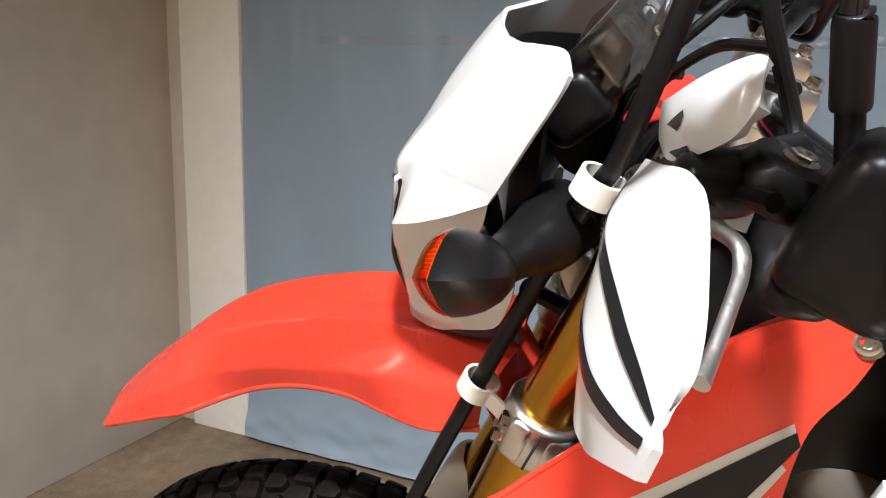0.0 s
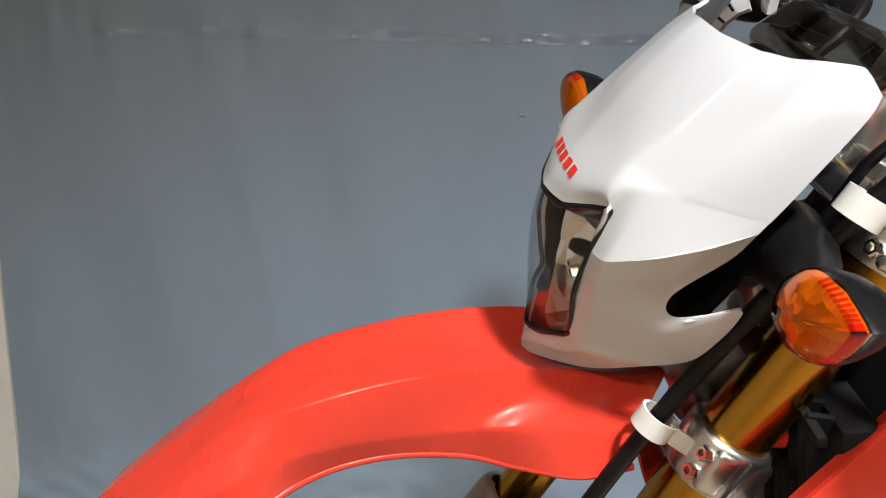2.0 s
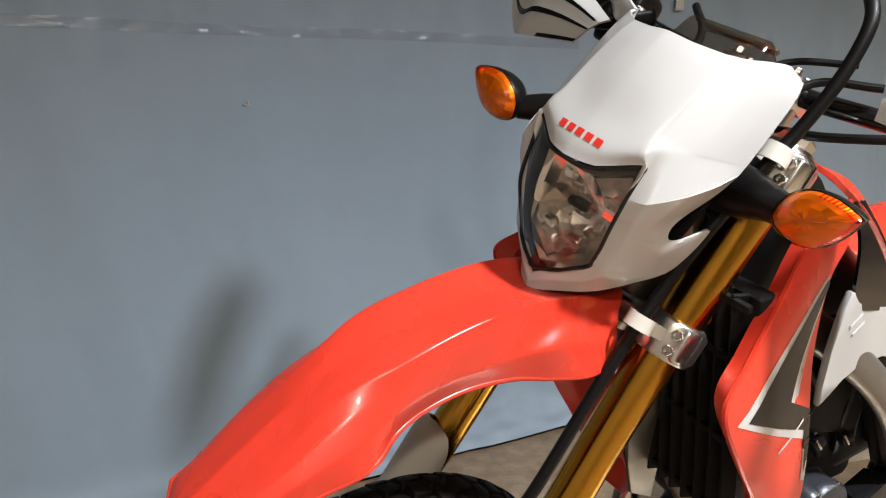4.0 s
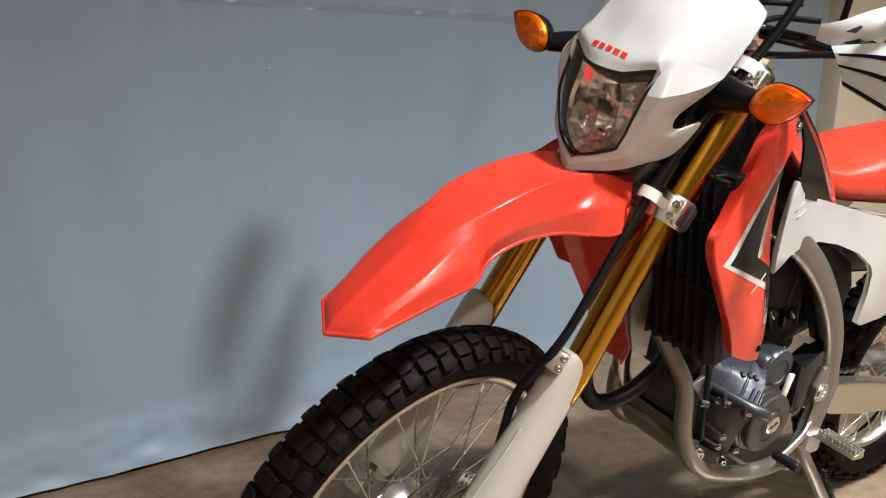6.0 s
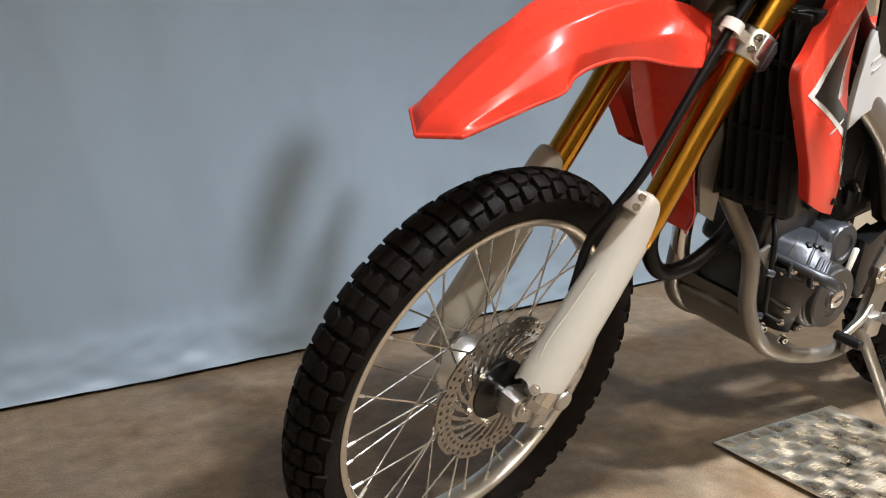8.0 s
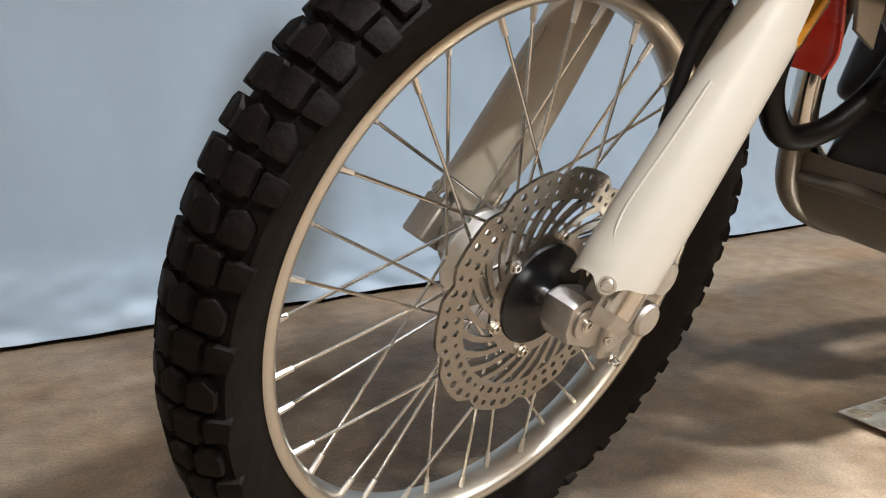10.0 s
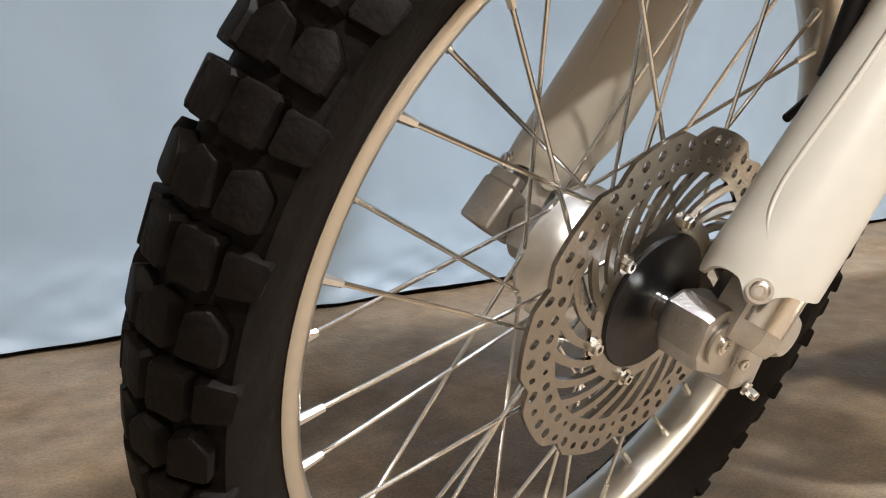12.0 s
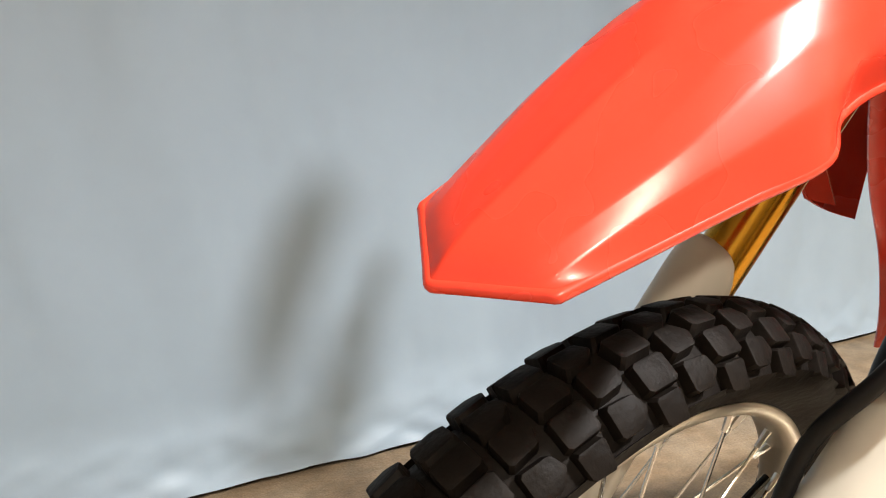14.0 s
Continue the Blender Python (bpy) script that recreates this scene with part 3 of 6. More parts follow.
def build_forks():
    for side in (1, -1):
        y = 0.100 * side
        x = -0.0175
        leg = bike("fork_tube", leaning(lathe([(0.0, 0.300), (0.0215, 0.300), (0.0235, 0.304), (0.0240, 0.320), (0.0250, 0.345), (0.0250, 0.48), (0.0262, 0.56), (0.0275, 0.60), (0.0275, 0.70), (0.0275, 0.79), (0.0275, 0.83), (0.0270, 0.858), (0.0, 0.858)], 40, 2, (x, y, 0))),
                   GOLD, "gold anodised upside-down fork tube", FORK)
        bike("fork_cap", leaning(joined(lathe([(0.0, 0.856), (0.0325, 0.856), (0.0335, 0.859), (0.0325, 0.862), (0.0280, 0.863), (0.0275, 0.867), (0.0, 0.867)], 40, 2, (x, y, 0)),
                                       lathe([(0.0, 0.866), (0.0215, 0.866), (0.0220, 0.868), (0.0220, 0.879), (0.0195, 0.882), (0.0, 0.882)], 6, 2, (x, y, 0)))), ALU, "silver hexagon fork cap", FORK, leg, 25)
        bike("dust_seal", leaning(lathe([(0.0, 0.284), (0.0205, 0.284), (0.0215, 0.288), (0.0215, 0.300), (0.0, 0.300)], 32, 2, (x, y, 0))), BLACK, "", FORK, leg)
        bike("fork_slider", leaning(lathe([(0.0, 0.02), (0.0195, 0.02), (0.0195, 0.284), (0.0, 0.284)], 32, 2, (x, y, 0))), STEEL, "chromed fork slider", FORK)
        # guard: a shell round the front and the outer side of the slider
        rows = []
        inward = -0.010 if side == 1 else -0.006
        x = -0.0135 if side == 1 else -0.012
        for c, r, a0, a1, dx in ((0.374, 0.014, -25, 100, 0.012), (0.368, 0.025, -70, 130, 0.007), (0.350, 0.0305, -100, 142, 0.004), (0.310, 0.0325, -112, 146, 0.002), (0.240, 0.0340, -118, 134, 0.001),
                                 (0.160, 0.0360, -118, 130, 0.002), (0.100, 0.0375, -105, 128, 0.003), (0.062, 0.0380, -80, 126, 0.004)):
            rows.append([(x + dx + r * math.cos(radians(a)), y + inward + side * r * math.sin(radians(a)), c) for a in np.linspace(a0, a1, 17)])
        lip = np.interp(np.linspace(-64, 124, 17), [-64, -46, -36, -22, 4, 14, 24, 34, 46, 90, 124], [0.046, 0.030, 0.036, 0.041, 0.041, 0.033, 0.027, 0.031, 0.043, 0.050, 0.056])
        rows.append([(x + 0.004 + 0.038 * math.cos(radians(a)), y + inward + side * 0.038 * math.sin(radians(a)), c) for a, c in zip(np.linspace(-64, 124, 17), lip)])
        if side == -1:
            rows = [r[::-1] for r in rows]
        g = surface(rows, 49, 50)
        guard = bike("fork_guard", sheet(g[:, ::-1], 0.003), GUARD_WHITE, "milky white plastic fork guard", FORK, smooth=50)
        ridge = []
        for c, a in ((0.235, 2), (0.180, -2), (0.130, -8), (0.105, -9), (0.085, -4), (0.070, 8), (0.060, 22), (0.056, 36)):
            r = float(np.interp(c, [0.06, 0.10, 0.16, 0.24], [0.0380, 0.0375, 0.0360, 0.0340])) - 0.0008
            ridge.append((x + 0.0025 + r * math.cos(radians(a)), y + inward + side * r * math.sin(radians(a)), c))
        bike("guard_ridge", tube(ridge, 0.0022, 8, 40), GUARD_WHITE, "", FORK, guard, 60)
        # casting that holds the axle: a faceted clamp with the leg's foot above it
        def cast(bm, name, parent=None, label=""):
            bmesh.ops.bevel(bm, geom=[e for e in bm.edges if e.is_manifold and e.calc_face_angle(0) > radians(28)], offset=0.0012, segments=1, affect="EDGES")
            return bike(name, bm, CAST, label, FORK, parent, 24)

        lx, ly = (-0.024, 0.090) if side == 1 else (-0.0085, -0.1055)
        sec = [(0.027, 0.006), (0.013, 0.019), (-0.010, 0.026), (-0.040, 0.029), (-0.056, 0.014), (-0.054, -0.010), (-0.034, -0.022), (0.004, -0.026), (0.016, -0.018)]
        caliper = cast(loops([[(a * k, side * b, c * k) for a, c in sec] for b, k in ((0.058, 0.94), (0.061, 1.0), (0.088, 1.0), (0.0915, 0.95))]), "axle_holder", None, "cast aluminium axle holder at the fork foot")
        cast(loops([[(lx + r * math.cos(2 * math.pi * (i + 0.35) / 9), ly + r * math.sin(2 * math.pi * (i + 0.35) / 9), c) for i in range(9)] for c, r in ((0.004, 0.025), (0.012, 0.0285), (0.048, 0.0285), (0.066, 0.024))]), "leg_foot", caliper)
        cast(block((0.034, 0.034, 0.040), (-0.058, 0.082 * side, -0.004), 0.005, (0, 20, 0)), "pinch_lug", caliper)
        if side == -1:
            cast(block((0.036, 0.034, 0.040), (0.022, -0.110, 0.001), 0.003, (0, -6, 0)), "axle_clamp", caliper)
            cast(block((0.012, 0.030, 0.010), (0.030, -0.110, 0.026), 0.002, (0, -6, 0)), "clamp_cap", caliper)
        cast(lathe([(0.0, 0.0), (0.015, 0.0), (0.016, 0.002), (0.016, 0.004), (0.0, 0.004)], 24, 1, (-0.004, 0.0905 * side if side == 1 else -0.0945, -0.001)), "axle_cap", caliper)
        bike("holder_bolt", bolt((-0.004, 0.0945 * side, -0.001), (0, side, 0), 0.0055, 0.003, False), STEEL, "", FORK, caliper)
        bike("holder_bolt", bolt((-0.046, 0.0935 * side, -0.006), (0.1, side, 0), 0.0045, 0.006, False), STEEL, "", FORK, caliper)
        bike("holder_bolt", bolt((-0.066, 0.100 * side, -0.020), (0, side, -0.2), 0.004, 0.010), STEEL, "", FORK, caliper)
        if side == 1:
            bike("axle_nut", lathe([(0.0, 0.044), (0.0105, 0.044), (0.0110, 0.046), (0.0110, 0.062), (0.0, 0.062)], 24, 1), STEEL, "zinc-plated axle spacer", FORK)
        # guard's own screws
        bike("guard_screw", bolt((x + 0.0385, y + inward + side * 0.0175, 0.0385), (0.91, 0.41 * side, 0), 0.0062, 0.004, False), STEEL, "", FORK, guard)
    # caliper behind the left leg
    cal = bmesh.new()
    block((0.050, 0.046, 0.105), (-0.105, 0.058, 0.048), 0.010, (0, -18, 0), cal, 3)
    lathe([(0.0, 0.03), (0.021, 0.03), (0.021, 0.088), (0.017, 0.092), (0.0, 0.092)], 24, 1, (-0.098, 0, 0.072), bm=cal)
    lathe([(0.0, 0.03), (0.019, 0.03), (0.019, 0.088), (0.016, 0.092), (0.0, 0.092)], 24, 1, (-0.112, 0, 0.028), bm=cal)
    bike("brake_caliper", cal, CAST, "cast brake caliper behind the fork leg", FORK)


def build_bridges():
    ax, ay = 0.001, 0.090
    for c, name, lab in ((0.621, "bottom_bridge", "silver fork bottom bridge"), (0.832, "top_bridge", "silver fork top bridge")):
        br = bike(name, joined(block((0.050, 0.110, 0.030), (-0.018, 0, c), 0.010, seg=3), lathe([(0.0, -0.03), (0.024, -0.03), (0.026, -0.026), (0.026, 0.026), (0.024, 0.03), (0.0, 0.03)], 32, 2, (-0.030, 0, c))), ALU, lab, smooth=40)
        for side in (1, -1):
            y = ay * side
            bike("clamp_collar", lathe([(0.0270, -0.022), (0.0335, -0.022), (0.0350, -0.019), (0.0350, 0.019), (0.0335, 0.022), (0.0305, 0.0235), (0.0270, 0.0235)], 40, 2, (ax, y, c), closed=True), ALU, "", FRONT, br, 40)
            # the split clamp's two cheeks, in front and behind the slit
            bike("clamp_cheek", block((0.020, 0.022, 0.040), (ax + 0.0140, y + 0.0235 * side, c), 0.005, (0, 0, -14 * side), seg=3), ALU, "", FRONT, br, 40)
            bike("clamp_cheek", block((0.024, 0.020, 0.040), (ax - 0.0150, y + 0.0235 * side, c), 0.006, (0, 0, 16 * side), seg=3), ALU, "", FRONT, br, 40)
            bike("clamp_arm", block((0.030, 0.030, 0.034), (ax - 0.010, y - 0.034 * side, c), 0.008, (0, 0, 20 * side), seg=3), ALU, "", FRONT, br, 40)
        for side in (1, -1):
            for dz in (-0.0095, 0.0095):
                bike("pinch_bolt", bolt((ax + 0.0235, (ay + 0.0215) * side, c + dz), (1, 0.18 * side, 0), 0.0066, 0.0105), STEEL, "", FRONT, br)
            # thin dark block that stands for the shaded gap between the cheeks
            bike("slit_shade", block((0.0022, 0.008, 0.0415), (ax + 0.0008, (ay + 0.0325) * side, c), 0.0006, (0, 0, 0)), DARK, "dark strip painted for the shade in the clamping slit", FRONT, br)
    bike("steering_stem", lathe([(0.0, 0.6), (0.027, 0.6), (0.031, 0.66), (0.031, 0.80), (0.027, 0.86), (0.0, 0.86)], 28, 2, (-0.030, 0, 0)), FRAME, "silver steering head tube")


# fender: half rows from the middle to the edge, tip first; behind the nose the third point lies on the upper crease, the fifth on the lower one
FENDER_MID = 0.003
FENDER_NOSE = []
for mid, edge, rise in (((0.4030, 0.2640), (0.3850, 0.0490, 0.2890), 0.0), ((0.4015, 0.2846), (0.3752, 0.0519, 0.3013), 0.0042), ((0.3890, 0.3200), (0.3560, 0.0575, 0.3255), 0.0090),
                        ((0.3650, 0.3790), (0.3240, 0.0668, 0.3658), 0.0155)):
    m, q = np.array([mid[0], 0, mid[1]]), np.array(edge)
    FENDER_NOSE.append([tuple(m + (q - m) * f + rise * b * np.array([0.80, 0.38, 0.46])) for f, b in ((0.0, 0.0), (0.20, 0.35), (0.41, 0.75), (0.62, 1.0), (0.82, 0.85), (1.0, 0.0))])
FENDER_NOSE.append([(0.3340, 0.0, 0.4390), (0.3332, 0.0145, 0.4420), (0.3305, 0.0315, 0.4432), (0.3240, 0.0490, 0.4340), (0.3125, 0.0655, 0.4190), (0.2960, 0.0750, 0.4010)])
FENDER = mirrored([[(x, y + FENDER_MID, z) for x, y, z in r] for r in FENDER_NOSE + [
    [(0.3010, 0.0, 0.4870), (0.3000, 0.0230, 0.4890), (0.2950, 0.0440, 0.4930), (0.2860, 0.0520, 0.4720), (0.2770, 0.0560, 0.4560), (0.2640, 0.0530, 0.4300)],
    [(0.2540, 0.0, 0.5310), (0.2530, 0.0240, 0.5340), (0.2470, 0.0450, 0.5400), (0.2450, 0.0505, 0.5100), (0.2423, 0.0530, 0.4840), (0.2360, 0.0480, 0.4590)],
    [(0.2060, 0.0, 0.5640), (0.2050, 0.0250, 0.5680), (0.1980, 0.0460, 0.5770), (0.2030, 0.0510, 0.5400), (0.2060, 0.0535, 0.5090), (0.1990, 0.0500, 0.4890)],
    [(0.1610, 0.0, 0.5900), (0.1600, 0.0260, 0.5940), (0.1520, 0.0470, 0.6030), (0.1590, 0.0540, 0.5670), (0.1670, 0.0600, 0.5400), (0.1550, 0.0590, 0.5160)],
    [(0.1170, 0.0, 0.6080), (0.1160, 0.0260, 0.6120), (0.1100, 0.0470, 0.6200), (0.1220, 0.0600, 0.5930), (0.1360, 0.0720, 0.5660), (0.1170, 0.0730, 0.5330)],
    [(0.0750, 0.0, 0.6250), (0.0750, 0.0240, 0.6280), (0.0700, 0.0440, 0.6330), (0.0800, 0.0590, 0.6080), (0.0900, 0.0740, 0.5840), (0.0763, 0.0870, 0.5540)],
    [(0.0400, 0.0, 0.6430), (0.0400, 0.0230, 0.6440), (0.0380, 0.0420, 0.6470), (0.0420, 0.0560, 0.6220), (0.0440, 0.0700, 0.6000), (0.0360, 0.0800, 0.5760)],
]], FENDER_MID)

MASK_MID = -0.006
# mask above the lamp: rows from its top edge down, from the middle to the side
MASK_TOP = mirrored([
    [(0.1635, -0.0080, 0.8910), (0.1585, 0.0217, 0.8900), (0.1463, 0.0525, 0.8930), (0.1440, 0.0556, 0.8940), (0.1338, 0.0698, 0.8985), (0.1236, 0.0839, 0.9060), (0.1050, 0.0945, 0.9135), (0.0956, 0.1110, 0.9050)],
    [(0.1715, -0.0080, 0.8710), (0.1675, 0.0233, 0.8699), (0.1557, 0.0558, 0.8717), (0.1525, 0.0598, 0.8728), (0.1411, 0.0743, 0.8768), (0.1291, 0.0894, 0.8810), (0.1127, 0.1029, 0.8870), (0.0963, 0.1140, 0.8890)],
    [(0.1830, -0.0080, 0.8330), (0.1800, 0.0246, 0.8317), (0.1700, 0.0575, 0.8325), (0.1654, 0.0626, 0.8338), (0.1531, 0.0760, 0.8372), (0.1392, 0.0912, 0.8410), (0.1216, 0.1046, 0.8465), (0.1020, 0.1150, 0.8520)],
    [(0.1920, -0.0080, 0.7900), (0.1890, 0.0241, 0.7907), (0.1850, 0.0563, 0.7935), (0.1773, 0.0639, 0.7956), (0.1658, 0.0753, 0.7987), (0.1500, 0.0908, 0.8030), (0.1298, 0.1042, 0.8090), (0.1075, 0.1146, 0.8150)],
    [(0.2005, -0.0080, 0.7570), (0.1975, 0.0257, 0.7596), (0.1897, 0.0614, 0.7731), (0.1787, 0.0702, 0.7782), (0.1695, 0.0776, 0.7824), (0.1530, 0.0908, 0.7900), (0.1319, 0.1041, 0.7995), (0.1088, 0.1143, 0.8090)],
    [(0.2025, -0.0080, 0.7360), (0.1970, 0.0258, 0.7406), (0.1834, 0.0676, 0.7640), (0.1768, 0.0648, 0.7290), (0.1735, 0.0845, 0.7335), (0.1530, 0.1000, 0.7560), (0.1320, 0.1090, 0.7785), (0.1100, 0.1140, 0.8010)],
], MASK_MID)

# mask beside and below the lamp, left half: rows from the crease down, each with the lamp's edge, the bezel's edge and the outer end,
# which runs round the rounded notch, out to the wing's tip and back along the chin
MASK_SIDE = []
for lamp_edge, frame_edge, outer, swell, inner in (
        ((0.1768, 0.0648, 0.7290), (0.1735, 0.0845, 0.7335), (0.1100, 0.1140, 0.8010), 0.0075, None),
        ((0.1728, 0.0628, 0.7121), (0.1675, 0.0800, 0.7150), (0.1085, 0.1045, 0.7760), 0.0045, None),
        ((0.1708, 0.0619, 0.7065), (0.1640, 0.0778, 0.7085), (0.1150, 0.0915, 0.7430), 0.0035, None),
        ((0.1692, 0.0611, 0.7025), (0.1610, 0.0762, 0.7035), (0.1178, 0.0880, 0.7290), 0.0030, None),
        ((0.1680, 0.0605, 0.6990), (0.1590, 0.0754, 0.6998), (0.1160, 0.0868, 0.7200), 0.0028, None),
        ((0.1670, 0.0600, 0.6962), (0.1575, 0.0747, 0.6970), (0.1105, 0.0870, 0.7150), 0.0028, None),
        ((0.1662, 0.0596, 0.6938), (0.1562, 0.0741, 0.6940), (0.1030, 0.0892, 0.7168), 0.0, ((0.1410, 0.0802, 0.6985), (0.1200, 0.0858, 0.7070))),
        ((0.1652, 0.0591, 0.6908), (0.1547, 0.0735, 0.6908), (0.0920, 0.0932, 0.7262), 0.0, ((0.1390, 0.0796, 0.6955), (0.1150, 0.0868, 0.7050))),
        ((0.1640, 0.0586, 0.6880), (0.1532, 0.0726, 0.6878), (0.0748, 0.0995, 0.7418), 0.0, ((0.1370, 0.0787, 0.6925), (0.1085, 0.0882, 0.7035))),
        ((0.1618, 0.0577, 0.6835), (0.1510, 0.0710, 0.6835), (0.0692, 0.0985, 0.7360), 0.0, ((0.1345, 0.0772, 0.6880), (0.1040, 0.0876, 0.6985))),
        ((0.1566, 0.0553, 0.6728), (0.1460, 0.0680, 0.6730), (0.0668, 0.0925, 0.7115), 0.0, ((0.1290, 0.0738, 0.6770), (0.0985, 0.0838, 0.6870))),
        ((0.1500, 0.0520, 0.6590), (0.1410, 0.0632, 0.6580), (0.0700, 0.0835, 0.6835), 0.0025, None),
        ((0.1459, 0.0499, 0.6513), (0.1380, 0.0595, 0.6480), (0.0950, 0.0710, 0.6575), 0.0020, None),
        ((0.1466, 0.0335, 0.6383), (0.1395, 0.0400, 0.6310), (0.1150, 0.0480, 0.6290), 0.0010, None),
        ((0.1508, 0.0127, 0.6277), (0.1479, 0.0145, 0.6165), (0.1400, 0.0170, 0.6060), 0.0, None),
        ((0.1500, -0.0058, 0.6130), (0.1500, -0.0058, 0.6030), (0.1455, -0.0058, 0.5945), 0.0, None)):
    p, q = np.array(frame_edge), np.array(outer)
    between = list(inner) if inner else [tuple(p + (q - p) * f + np.array([0, swell * k, 0])) for f, k in ((0.33, 1.0), (0.67, 0.9))]
    MASK_SIDE.append([lamp_edge, frame_edge] + between + [outer])

LENS = mirrored([
    [(0.2010, -0.0080, 0.7340), (0.1979, 0.0089, 0.7338), (0.1947, 0.0259, 0.7376), (0.1881, 0.0472, 0.7511), (0.1813, 0.0668, 0.7620)],
    [(0.1955, -0.0080, 0.7100), (0.1928, 0.0088, 0.7098), (0.1899, 0.0258, 0.7126), (0.1850, 0.0444, 0.7203), (0.1759, 0.0634, 0.7281)],
    [(0.1855, -0.0080, 0.6830), (0.1840, 0.0080, 0.6829), (0.1806, 0.0242, 0.6837), (0.1769, 0.0419, 0.6875), (0.1684, 0.0606, 0.6943)],
    [(0.1715, -0.0080, 0.6550), (0.1700, 0.0073, 0.6549), (0.1675, 0.0228, 0.6569), (0.1646, 0.0388, 0.6618), (0.1556, 0.0548, 0.6708)],
    [(0.1530, -0.0080, 0.6190), (0.1520, 0.0059, 0.6231), (0.1506, 0.0200, 0.6301), (0.1494, 0.0340, 0.6402), (0.1437, 0.0466, 0.6504)],
], MASK_MID)


def build_front_body():
    g = surface(FENDER, 81, 111, 0.30)
    shell = sheet(g, 0.0045)
    # rolled rim round the nose and along both sides
    rim = list(g[::-1, 0]) + list(g[0, 1:-1]) + list(g[:, -1])
    heart = g[:, 40].mean(axis=0)
    tube([p - np.array([0.0022, 0, 0.0012]) + (heart - p) * np.array([0, 0.03, 0]) for p in rim[::2]], 0.0034, 10, 220, shell)
    bike("front_fender", shell, RED, "glossy red plastic front fender", FORK, smooth=70)
    top = surface(MASK_TOP, 99, 50, 0.5)
    shell = sheet(top[:, ::-1], 0.0035)
    tree = skin_tree(shell)
    mask = bike("headlight_mask", shell, WHITE, "glossy white headlight mask", smooth=50)
    left = surface(MASK_SIDE, 29, 136, 0.5)
    right = left.copy()
    right[:, :, 1] = 2 * MASK_MID - right[:, :, 1]
    bike("mask_side", sheet(left[:, ::-1], 0.0035), WHITE, "white lower mask wing", FRONT, mask, 35)
    bike("mask_side", sheet(right, 0.0035), WHITE, "white lower mask wing", FRONT, mask, 35)
    # red lettering as plain bars
    for i in range(5):
        b0 = -0.0390 + i * 0.0128
        c0 = 0.7590 - 0.0004 * i
        corners = [(0.2, b0, c0), (0.2, b0 + 0.0092, c0 - 0.0005), (0.2, b0 + 0.0088, c0 + 0.0078), (0.2, b0 - 0.0004, c0 + 0.0083)]
        bike("maker_mark", decal(tree, corners, 0.0006, 0.3, (-1, 0, 0), 4), INK_RED, "red maker's mark on the mask", FRONT, mask)


